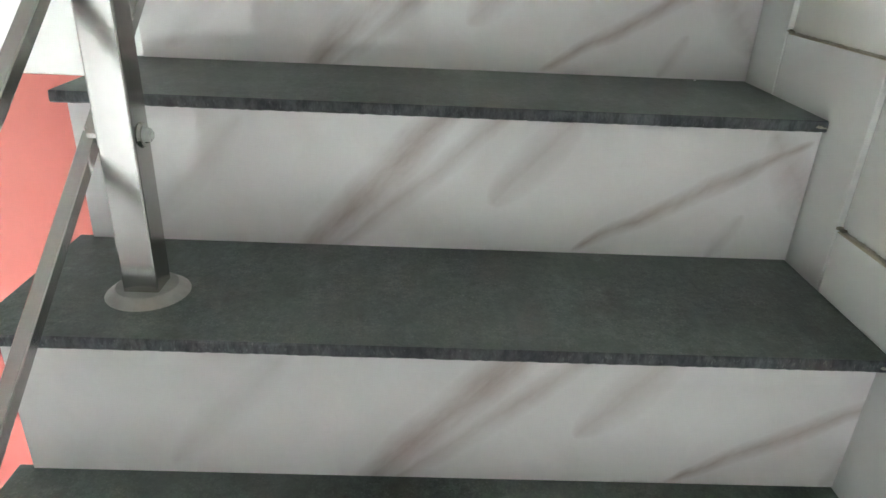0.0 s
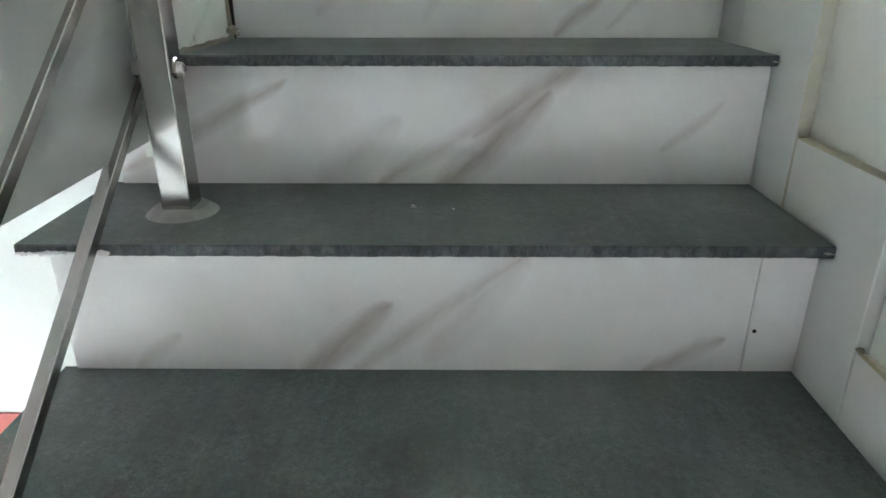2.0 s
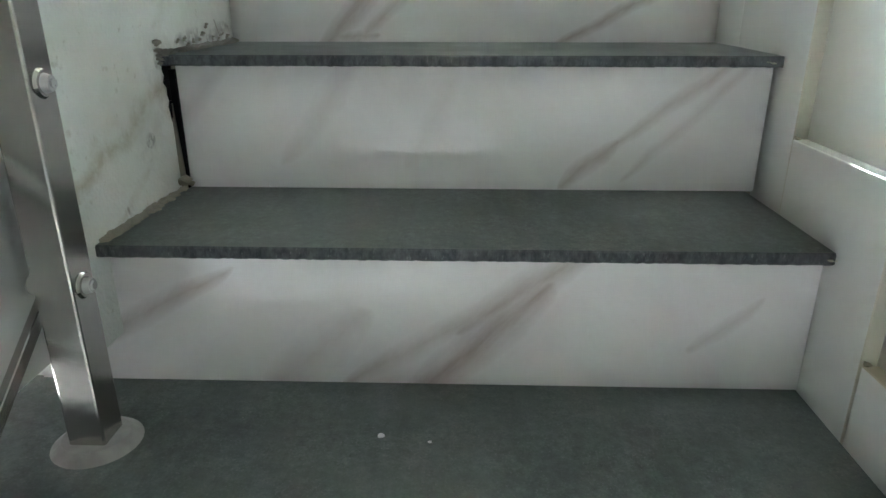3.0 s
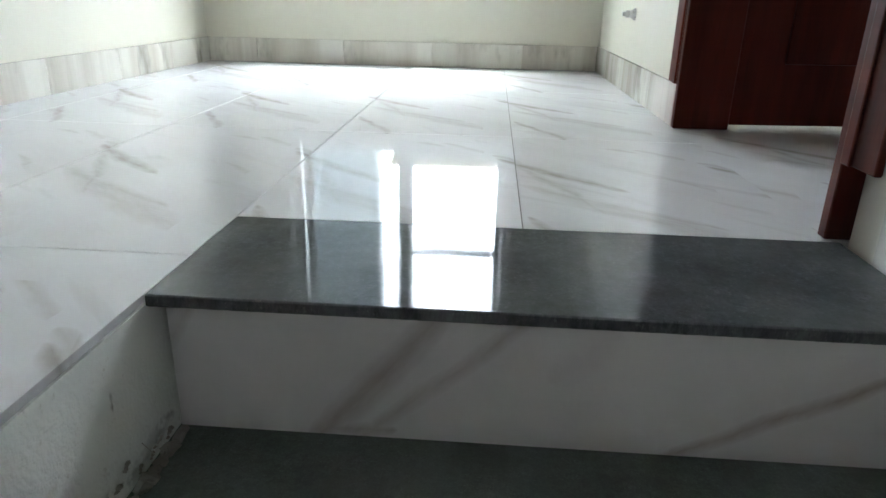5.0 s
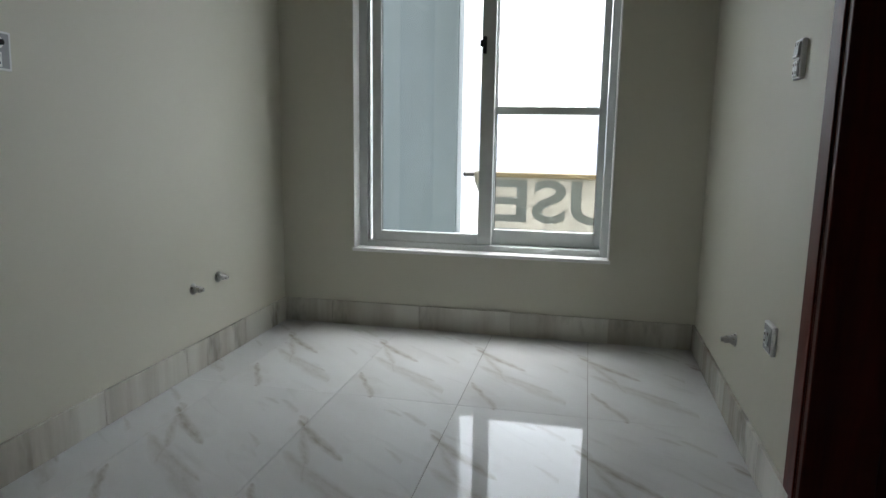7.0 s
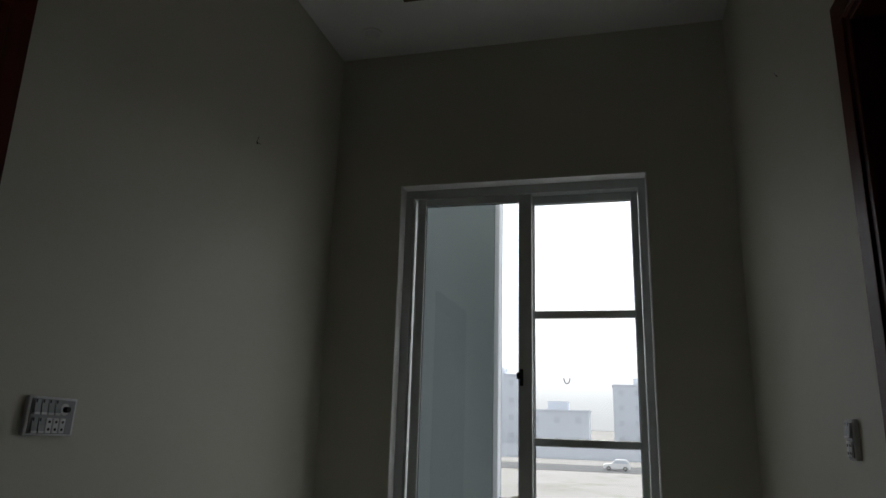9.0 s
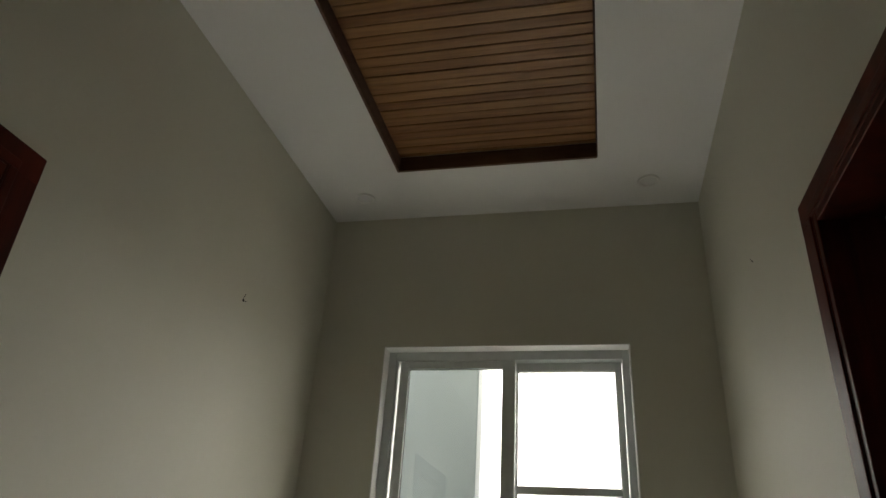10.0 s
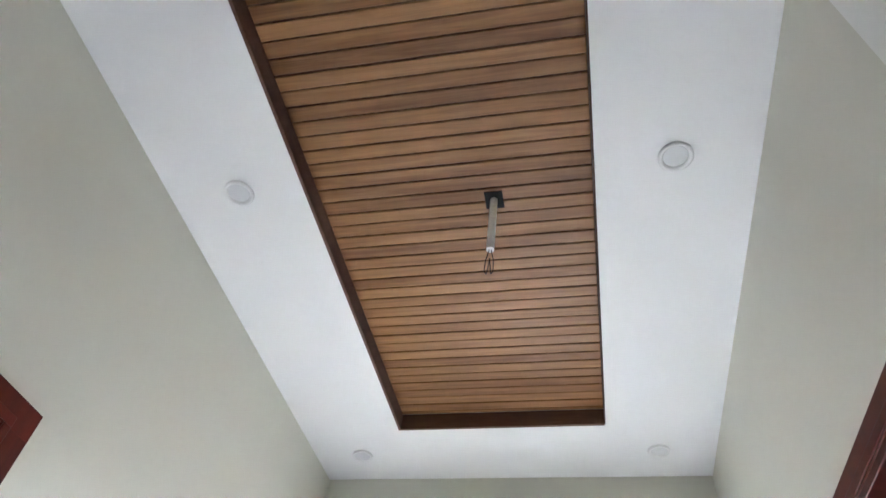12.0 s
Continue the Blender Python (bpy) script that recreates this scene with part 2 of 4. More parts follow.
def scuffed(name):
    """Unpainted plaster with grey pocks and broad tan smears across it."""
    m = Tree(name)
    v = m.coords(wobble=False)
    warp = m.n.new("ShaderNodeTexNoise")
    m.l.new(v, warp.inputs["Vector"])
    warp.inputs["Scale"].default_value, warp.inputs["Detail"].default_value = 16.0, 4.0
    off = m.node("ShaderNodeVectorMath", warp.outputs["Color"], (0.5, 0.5, 0.5), operation="SUBTRACT").outputs[0]
    off = m.node("ShaderNodeVectorMath", off, (0.0, 0.05, 0.05), operation="MULTIPLY").outputs[0]
    sep = m.node("ShaderNodeSeparateXYZ", m.node("ShaderNodeVectorMath", v, off, operation="ADD").outputs[0])
    tan = m.strokes(sep.outputs[1], sep.outputs[2], [(-.54, -.335, -.27, -.235, .011, .75), (-.50, -.30, -.36, -.26, .012, .4), (-.47, -.40, -.36, -.345, .005, .45), (-.29, -.16, -.18, -.10, .008, .3)])
    grey = m.strokes(sep.outputs[1], sep.outputs[2], [(-.345, -.315, -.325, -.30, .007, .8), (-.30, -.215, -.27, -.195, .009, .7), (-.22, -.185, -.10, -.185, .009, .7), (-.10, -.19, .03, -.175, .008, .6), (-.27, -.26, -.262, -.20, .010, .9)])
    c = m.mix(m.ramp(m.noise(v, 5, 6), (0.4, 0.0), (0.75, 0.6)), (0.79, 0.81, 0.77), (0.64, 0.64, 0.57))
    c = m.mix(m.ramp(m.noise(m.coords(scale=(1, 1, 0.35)), 38, 3), (0.69, 0.0), (0.74, 0.7)), c, (0.20, 0.19, 0.15))
    c = m.mix(m.ramp(m.noise(v, 70, 5), (0.64, 0.0), (0.74, 0.4)), c, (0.38, 0.35, 0.27))
    c = m.mix(m.math("MULTIPLY", tan, m.ramp(m.noise(v, 34, 5, 0.65), (0.35, 0.2), (0.6, 1.0)), True), c, (0.46, 0.42, 0.30))
    c = m.mix(m.math("MULTIPLY", grey, m.ramp(m.noise(v, 60, 4, 0.65), (0.38, 0.1), (0.55, 1.0)), True), c, (0.17, 0.17, 0.15))
    m.bump(m.math("ADD", m.noise(v, 45, 4), m.noise(v, 160, 3)), 0.5, 0.003)
    return m.done(c, 0.85)


ROUGHCAST = scuffed("scuffed_plaster")
STAIRWALL = plaster("stair_wall_paint", (0.80, 0.80, 0.765), (0.71, 0.695, 0.60), 0.6, 0.45, 0.12)
BEAM = plaster("grey_beam_plaster", (0.50, 0.50, 0.48), (0.40, 0.40, 0.37), 0.30, 0.4, 0.08)
WHITEWALL = plaster("white_hall_paint", (0.83, 0.85, 0.84), (0.76, 0.79, 0.77), 0.6, 0.3, 0.08)
REDWALL = plaster("red_hall_paint", (0.50, 0.125, 0.10), (0.42, 0.10, 0.085), 0.6, 0.6, 0.08)
GREYWALL = plaster("blue_grey_render", (0.215, 0.25, 0.268), (0.165, 0.195, 0.21), 0.8, 0.6, 0.2)
# far walls: haze is put into the base colour as pale blue
FARWALL = plaster("haze_paled_render", (0.58, 0.61, 0.66), (0.52, 0.55, 0.61), 0.9, 0.5, 0.1)
CONCRETE = plaster("raw_cement", (0.36, 0.34, 0.30), (0.22, 0.20, 0.17), 0.95, 0.6, 0.8)
STREAK = plaster("pale_tan_mortar", (0.56, 0.53, 0.44), (0.42, 0.39, 0.30), 0.9, 0.6, 0.7)
MORTAR = plaster("tan_mortar", (0.40, 0.36, 0.28), (0.20, 0.19, 0.15), 0.95, 0.6, 0.9)
GROUND = dusty("dusty_ground")
ASPHALT = plaster("worn_asphalt", (0.10, 0.10, 0.10), (0.06, 0.06, 0.06), 0.9, 0.5, 0.4)
GRANITE = granite("dusty_granite", (0.036, 0.048, 0.042), (0.128, 0.154, 0.139), (0.28, 0.30, 0.29), 0.36, 0.42)
POLISHED = granite("polished_granite", (0.034, 0.038, 0.043), (0.082, 0.090, 0.100), (0.17, 0.18, 0.19), 0.03, 0.42, 0.6, 0.05, 0.02, 0.13)
SAWN = sawn("sawn_granite_edge")
FLOOR = floor_marble("polished_marble_tile", [(-.225, .15, -.05, -.01, .012, .95), (-.215, .15, -.10, -.12, .008, .6), (-.16, -.06, .11, -.30, .020, .45),
                     (-.195, -.225, -.145, -.33, .006, .9), (-.148, -.32, -.095, -.42, .007, .8), (-.12, -.085, .055, -.21, .010, .5), (-.27, .22, -.20, .14, .008, .5),
                     (.02, .37, .17, .22, .006, .4), (-.10, .40, .03, .31, .008, .35), (.09, .05, .19, -.06, .005, .35)])
SKIRT = streaky("banded_beige_marble")
STRINGER = veined("pale_stringer_tile", [(-.09, -.08, .02, .06, .012, .35), (.03, -.06, .09, .05, .006, .5)], (0.75, 0.755, 0.73))
PALEEDGE = plaster("pale_beige_tile_edge", (0.62, 0.59, 0.50), (0.50, 0.47, 0.37), 0.85, 0.5, 0.4)
TILEEDGE = plaster("biscuit_tile_edge", (0.50, 0.46, 0.35), (0.38, 0.345, 0.24), 0.85, 0.5, 0.4)
GROUT = simple("dark_grout", (0.20, 0.19, 0.18), 0.9)
DARKWOOD = wood("dark_mahogany_varnish", (0.034, 0.006, 0.004), (0.120, 0.021, 0.011), 0.42, (9, 9, 0.8), 0.04, 0.0, 0.13)
PLANK = wood("oiled_wood_lining", (0.165, 0.075, 0.031), (0.385, 0.202, 0.086), 0.42, (1.4, 26, 26), 0.06)
PLANKEDGE = wood("dark_wood_edging", (0.075, 0.036, 0.023), (0.15, 0.075, 0.045), 0.5, (2, 20, 20), 0.06)
STEEL = steel("brushed_stainless_steel")
WORN = simple("dusty_worn_steel", (0.42, 0.41, 0.385), 0.45, 0.6, 0.4, 22)
CHROME = simple("dull_chrome", (0.55, 0.55, 0.54), 0.25, 1.0)
ALU = simple("white_window_aluminium", (0.62, 0.65, 0.64), 0.35, 0.0, 0.08)
SEAL = simple("black_rubber_seal", (0.02, 0.02, 0.02), 0.7)
PLASTIC = simple("white_switch_plastic", (0.84, 0.85, 0.86), 0.3, 0.0, 0.06)
ROCKER = simple("pale_grey_plastic", (0.33, 0.35, 0.37), 0.3, 0.0, 0.08)
GREYPLASTIC = simple("grey_switch_plastic", (0.30, 0.31, 0.33), 0.3, 0.0, 0.08)
# black plastic parts, also used for the dark inside holes and gaps
BLACK = simple("black_plastic_and_hole_dark", (0.008, 0.008, 0.008), 0.9)
LAMPWHITE = simple("white_lamp_enamel", (0.86, 0.86, 0.85), 0.35, 0.0, 0.05)
MILKY = simple("milky_diffuser", (0.76, 0.765, 0.77), 0.45, 0.0, 0.05)
CONDUIT = simple("white_conduit_plastic", (0.84, 0.83, 0.79), 0.45, 0.0, 0.1)


def vinyl(name, color, share):
    """Thin sheet that lets part of the light behind it through."""
    m = Tree(name)
    v = m.coords()
    c = m.mix(m.ramp(m.noise(v, 6, 5), (0.3, 0.0), (0.75, 1.0)), color, tuple(a * 0.8 for a in color))
    m.done(c, 0.6)
    back = m.n.new("ShaderNodeBsdfTranslucent")
    m.l.new(c, back.inputs["Color"])
    both = m.n.new("ShaderNodeMixShader")
    both.inputs[0].default_value = share
    m.l.new(m.b.outputs[0], both.inputs[1])
    m.l.new(back.outputs[0], both.inputs[2])
    m.l.new(both.outputs[0], m.n["Material Output"].inputs["Surface"])
    return m.mat


HEM = vinyl("tan_vinyl_hem", (0.34, 0.265, 0.15), 0.3)
BANNER = vinyl("faded_yellow_vinyl", (0.42, 0.395, 0.335), 0.5)
# green print with haze and glare put into its pale colour
LETTER = vinyl("haze_paled_green_print", (0.30, 0.315, 0.295), 0.5)
# translucent sheet added to dim the sky through the hall windows
DIMPANE = vinyl("light_dimming_pane", (0.36, 0.355, 0.35), 0.85)
CARPAINT = simple("white_car_paint", (0.80, 0.80, 0.80), 0.25)
# far glass and windows, lightened in colour to look veiled by haze
DARKGLASS = simple("haze_paled_far_glass", (0.56, 0.60, 0.66), 0.3)
FARGLASS = simple("haze_paled_window", (0.52, 0.55, 0.60), 0.4)
TYRE = simple("black_tyre", (0.02, 0.02, 0.02), 0.8)
RUST = simple("dark_iron_rail", (0.06, 0.055, 0.05), 0.6, 0.6)


def glass_material():
    m = Tree("clear_window_glass")
    m.b.inputs["Transmission Weight"].default_value = 1.0
    m.b.inputs["IOR"].default_value = 1.0 + 0.45
    return m.done((0.96, 0.98, 0.98), 0.0)


GLASS = glass_material()


# ---- mesh helpers ----
def box_into(bm, a, b, bevel=0.0, seg=1):
    r = bmesh.ops.create_cube(bm, size=1.0)
    vs = r["verts"]
    for v in vs:
        v.co = [a[k] if v.co[k] < 0 else b[k] for k in range(3)]
    if bevel:
        es = {e for v in vs for e in v.link_edges}
        bmesh.ops.bevel(bm, geom=list(es), offset=bevel, segments=seg, affect="EDGES", profile=0.5)
    return bm


def boxes(*pairs, bevel=0.0, seg=1):
    bm = bmesh.new()
    for a, b in pairs:
        box_into(bm, a, b, bevel, seg)
    return bm


def tube(bm, p, q, r, sides=12, r2=None):
    p, q = Vector(p), Vector(q)
    d = q - p
    m = Matrix.Translation((p + q) / 2) @ d.to_track_quat("Z", "Y").to_matrix().to_4x4()
    bmesh.ops.create_cone(bm, cap_ends=True, segments=sides, radius1=r, radius2=r if r2 is None else r2, depth=d.length, matrix=m)
    return bm


def prism(bm, outline, x0, x1):
    """A prism along x over an outline of (y, z)."""
    lo = [bm.verts.new((x0, y, z)) for y, z in outline]
    hi = [bm.verts.new((x1, y, z)) for y, z in outline]
    bm.faces.new(lo)
    bm.faces.new(hi[::-1])
    n = len(outline)
    for k in range(n):
        bm.faces.new((lo[(k + 1) % n], lo[k], hi[k], hi[(k + 1) % n]))
    bmesh.ops.recalc_face_normals(bm, faces=bm.faces[:])
    return bm


def mesh_of(name, bm, mat):
    me = bpy.data.meshes.new(name)
    bm.to_mesh(me)
    bm.free()
    me.materials.append(mat)
    return me


def part(name, bm, mat, parent=None, label="", at=None):
    ob = new(name, mesh_of(name, bm, mat) if isinstance(bm, bmesh.types.BMesh) else bm)
    if parent is not None:
        ob.parent = parent
    if at is not None:
        ob.matrix_basis = at
    return tagged(ob, label)


def thing(name, label, category, at=None, group="", kind=""):
    ob = new(name)
    ob.empty_display_size = 0.1
    if at is not None:
        ob.matrix_basis = at
    return tagged(ob, label, category, group, kind)


def structure(name, bm, mat, label, category):
    return tagged(part(name, bm, mat), label, category, "", "structure")


def smooth(ob):
    for p in ob.data.polygons:
        p.use_smooth = True
    return ob


# ---- plan ----
XR, XL, YB, ZC = 0.522, -1.395, 2.697, 2.98
NOSE = [0.0, -0.285, -0.527, -0.755, -0.985, -1.232, -1.478]
while len(NOSE) < 15:
    NOSE.append(NOSE[-1] - 0.245)
FACE = [0.038, -0.260, -0.497, -0.722, -0.968, -1.222] + [y + 0.02 for y in NOSE[6:]]   # riser faces
RISE = 0.2
TOPZ = [-RISE * k for k in range(6)] + [-1.207, -1.411] + [-1.411 - RISE * k for k in range(1, 9)]   # tread tops
STUB = -0.36
D0, D1, DT = 0.30, 1.21, 2.03       # doorway in the east wall
E0, E1 = -0.17, 0.745               # doorway in the west wall
W0, W1, V0, V1 = -1.036, 0.145, 0.372, 2.243   # window opening

# ---- walls, floors and ceilings ----
structure("wall_east", boxes(((XR, D1, -3.2), (XR + 0.13, YB + 0.22, 3.2)), ((XR, D0, DT), (XR + 0.13, D1, 3.2)), ((XR, D0, -3.2), (XR + 0.13, D1, -0.06))), PAINT,
          "cream painted plaster wall with a doorway", "wall")
structure("wall_stair", boxes(((XR, -4.7, -3.2), (XR + 0.13, -0.84, 3.2)), ((XR + 0.010, -0.84, -3.2), (XR + 0.13, -0.30, 3.2)), ((XR + 0.026, -0.30, -3.2), (XR + 0.13, D0, 0.1)), ((XR, -0.30, 1.2), (XR + 0.13, D0, 3.2))), STAIRWALL,
          "off-white painted plaster wall along the stair", "wall")
structure("wall_west", boxes(((XL - 0.13, -2.9, -0.0), (XL, E0, 3.2)), ((XL - 0.13, E1, 0.0), (XL, YB + 0.22, 3.2)),
          ((XL - 0.13, E0, DT), (XL, E1, 3.2))), PAINT, "cream painted plaster wall with a closed door", "wall")
structure("wall_north", boxes(((XL, YB, -0.1), (W0, YB + 0.22, 3.2)), ((W1, YB, -0.1), (XR, YB + 0.22, 3.2)),
          ((W0, YB, -0.1), (W1, YB + 0.22, V0)), ((W0, YB, V1), (W1, YB + 0.22, 3.2))), PAINT,
          "cream painted plaster wall with a tall window", "wall")
structure("wall_south", boxes(((XL, -3.0, -0.5), (XR, -2.87, 3.2))), PAINT, "plain plastered wall above the stair", "wall")
structure("floor_slab", boxes(((XL, 0.069, -0.48), (XR, YB, -0.012)), ((XL, -2.87, -0.48), (STUB - 0.03, 0.069, -0.012)),
          ((-2.3, -4.7, -0.48), (XL, 0.02, -0.08))), BEAM, "grey plastered concrete floor slab", "floor")
structure("trim_beam", boxes(((STUB - 0.03, -2.87, -0.508), (STUB - 0.022, -0.601, -0.004)), bevel=0.001), BEAM,
          "grey plastered edge of the floor slab", "beam")
structure("ceiling", boxes(((XL, -0.3, ZC), (-0.915, YB, ZC + 0.1)), ((0.038, -0.3, ZC), (XR + 0.03, YB, ZC + 0.1)),
          ((-0.915, 2.255, ZC), (0.038, YB, ZC + 0.1)), ((XL, -2.87, ZC), (XR, -0.3, ZC + 0.1))), CEIL,
          "white painted plasterboard ceiling round a recessed panel", "ceiling")
structure("roof_slab", boxes(((XL - 0.13, -3.0, 3.2), (XR + 0.13, YB + 0.22, 3.35))), CEIL, "plain concrete roof slab", "roof")

# wood lining of the ceiling recess: lapped boards with open joints, on a dark backing
bm = bmesh.new()
rng = random.Random(4)
joints = [2.24] + [2.216 - 0.0549 * k for k in range(46)]
for y1, y0 in zip(joints, joints[1:]):
    lean, dz = rng.uniform(0.0005, 0.0022), rng.uniform(-0.0012, 0.0012)
    first = len(bm.verts)
    box_into(bm, (-0.905, y0 + rng.uniform(0.004, 0.0065), 3.055 + dz), (0.034, y1, 3.068), 0.0026)
    bm.verts.ensure_lookup_table()
    for v in bm.verts[first:]:
        if v.co.z < 3.06:
            v.co.z += lean * (y1 - v.co.y) / 0.055
structure("ceiling_lining", bm, PLANK, "brown wooden strip lining in the ceiling recess", "ceiling")
structure("ceiling_backing", boxes(((-0.915, -0.3, 3.069), (0.038, 2.255, 3.085))), PLANKEDGE, "dark backing of the ceiling recess", "ceiling")
structure("trim_recess", boxes(((-0.9145, -0.3, ZC - 0.003), (-0.902, 2.2545, 3.056)), ((0.0335, -0.3, ZC + 0.004), (0.0375, 2.2545, 3.056)),
          ((-0.902, 2.240, ZC - 0.003), (0.0335, 2.2545, 3.056)), bevel=0.0015), PLANKEDGE, "dark brown wooden edging of the ceiling recess", "trim")

# lower hall under the landing
structure("wall_hall_white", boxes(((-2.3, -0.33, -1.167), (STUB - 0.005, -0.20, -0.47))), WHITEWALL, "white painted hall wall below the landing", "wall")
structure("wall_hall_red", boxes(((-2.3, -0.335, -3.2), (-0.46, -0.20, -1.167))), REDWALL, "red painted lower hall wall", "wall")
# opening out of view, added to light the white hall wall
structure("wall_hall_west", boxes(((-2.43, -4.7, -3.2), (-2.3, -0.20, -2.2)), ((-2.43, -0.85, -2.2), (-2.3, -0.20, -0.08)), ((-2.43, -4.7, -2.2), (-2.3, -1.5, -0.08)), ((-2.43, -1.5, -1.4), (-2.3, -0.85, -0.08))), WHITEWALL, "white hall wall with an unseen opening added for light", "wall")
HX = [(-2.1, -1.25), (-1.14, -0.86), (-0.76, -0.26), (-0.12, 0.30)]      # hall window panes
ends = [-2.3] + [x for pair in HX for x in pair] + [XR]
structure("wall_hall_south", boxes(((-2.3, -4.83, -3.2), (XR, -4.7, -2.43)), ((-2.3, -4.83, -1.0), (XR, -4.7, 0.0)),
          *[((a, -4.83, -2.43), (b, -4.7, -1.0)) for a, b in zip(ends[::2], ends[1::2])]),
          WHITEWALL, "white hall wall with a row of windows", "wall")
# unseen panes, added to weaken the daylight on the risers
hall_window = thing("window_2", "row of unseen panes that dim the hall light", "window", kind="structure")
for a, b in HX:
    part("pane", boxes(((a, -4.78, -2.43), (b, -4.77, -1.0))), DIMPANE, hall_window, "added translucent pane that dims the light")
structure("floor_hall", boxes(((-2.3, -4.7, -3.2), (XR, -0.20, -3.0))), FLOOR, "pale marble tiled hall floor", "floor")
structure("ceiling_hall", boxes(((-2.3, -4.7, -0.079), (XR, -3.0, 0.0))), CEIL, "white hall ceiling", "ceiling")

# side room beyond the east doorway
structure("wall_side_room", boxes(((XR + 0.13, 3.0, -0.1), (3.2, 3.13, 3.2)), ((XR + 0.13, -1.6, -0.1), (3.2, -1.47, 3.2)),
          ((3.2, -1.6, -0.1), (3.33, 1.9, 3.2)), ((3.2, 2.4, -0.1), (3.33, 3.13, 3.2)), ((3.2, 1.9, -0.1), (3.33, 2.4, 1.0)), ((3.2, 1.9, 1.75), (3.33, 2.4, 3.2))),
          PAINT, "cream side room walls with a window opening", "wall")
structure("ceiling_side_room", boxes(((XR + 0.13, -1.6, ZC), (3.33, 3.13, 3.2))), CEIL, "white side room ceiling", "ceiling")
structure("floor_side_room", boxes(((XR + 0.0, D0, -0.06), (XR + 0.13, D1, -0.002)), ((XR + 0.13, -1.6, -0.06), (3.33, 3.13, -0.002))), FLOOR,
          "polished marble tiled floor of the side room", "floor")

# the wall leans out a little towards the stringer
bm = boxes(((XR, -0.30, 0.1), (XR + 0.13, D0, 1.2)))
for v in bm.verts:
    if v.co.z < 0.5 and v.co.x < XR + 0.05:
        v.co.x += 0.026
structure("wall_east_foot", bm, STAIRWALL, "cream painted plaster wall beside the top steps", "wall")

# ---- staircase ----
stairs = thing("staircase", "straight staircase with grey granite treads and marble risers", "staircase")
tagged(stairs, kind="structure")
out = []
for i in range(15):
    out += [(FACE[i] + 0.013, TOPZ[i] - 0.017), (FACE[i] + 0.013, TOPZ[i + 1] - 0.017)]
out = [(0.3, -0.017)] + out + [(FACE[14] + 0.013, -3.2), (-2.6, -3.2), (0.3, -0.9)]
part("core", prism(bmesh.new(), out, -0.46, XR - 0.004), CONCRETE, stairs, "rough cement core of the stair")

PRINT_A = [(-.20, 0.0, -.03, .185, .017, .85), (-.145, .02, .035, .175, .010, .55), (.06, .09, .14, .18, .016, .45),
           (.21, .03, .425, .15, .0075, .8), (.43, .165, .505, .06, .018, .45), (-.42, .04, -.31, .16, .012, .22), (.36, 0.0, .40, .07, .006, .3)]
PRINTS = {
    0: [(-.175, .0, -.035, .165, .013, .8), (-.115, .01, .065, .165, .007, .6), (.10, .09, .18, .165, .014, .14), (.265, .005, .495, .125, .006, .85), (-.43, .03, -.34, .15, .006, .35), (-.18, .006, -.08, .014, .006, .7)],
    1: [(-.18, .06, -.09, .18, .010, .25), (.22, .0, .31, .08, .008, .8), (.30, .07, .45, .18, .006, .55), (-.42, .03, -.29, .17, .009, .25), (0.0, .05, .06, .16, .009, .15), (.34, .04, .47, .17, .005, .35)],
    2: [(-.44, .04, -.25, .14, .009, .75), (.03, .0, .165, .125, .019, .9), (.09, .09, .21, .175, .014, .8), (-.04, .02, .19, .155, .010, .6), (-.16, .0, -.06, .09, .018, .35), (.36, .05, .45, .13, .005, .4)],
    3: [(-.155, 0.0, -.06, .09, .014, .85), (-.08, .01, .10, .15, .009, .55), (.02, .04, .12, .17, .018, .4), (.30, .0, .41, .055, .008, .7), (-.40, .0, -.33, .06, .007, .35)],
}
for i in range(15):
    z = TOPZ[i + 1]
    y = FACE[i]
    x0 = STUB + 0.004 if i == 0 else (-0.348 if i == 1 else -0.482)
    if i == 0:
        x0 = STUB + 0.002
    h = TOPZ[i] - z - 0.0158
    shift = {4: 0.0, 5: 0.03, 6: 0.13, 7: 0.05}.get(i, 0.02 * i)
    mat = veined("riser_marble", PRINTS.get(i) or [(a + shift, b, c + shift, d, w, s) for a, b, c, d, w, s in PRINT_A])
    if i == 3:
        x1 = 0.437
        part("riser", boxes(((x1 + 0.0015, 0, 0), (0.510, 0.012, h)), bevel=0.0008), mat, stairs, "", pose(0, y, z))
    else:
        x1 = 0.538 if i == 0 else (0.517 if i == 1 else 0.510)
    part("riser", boxes(((x0, 0, 0), (x1, 0.012, h)), bevel=0.0008), mat, stairs, "", pose(0, y, z))


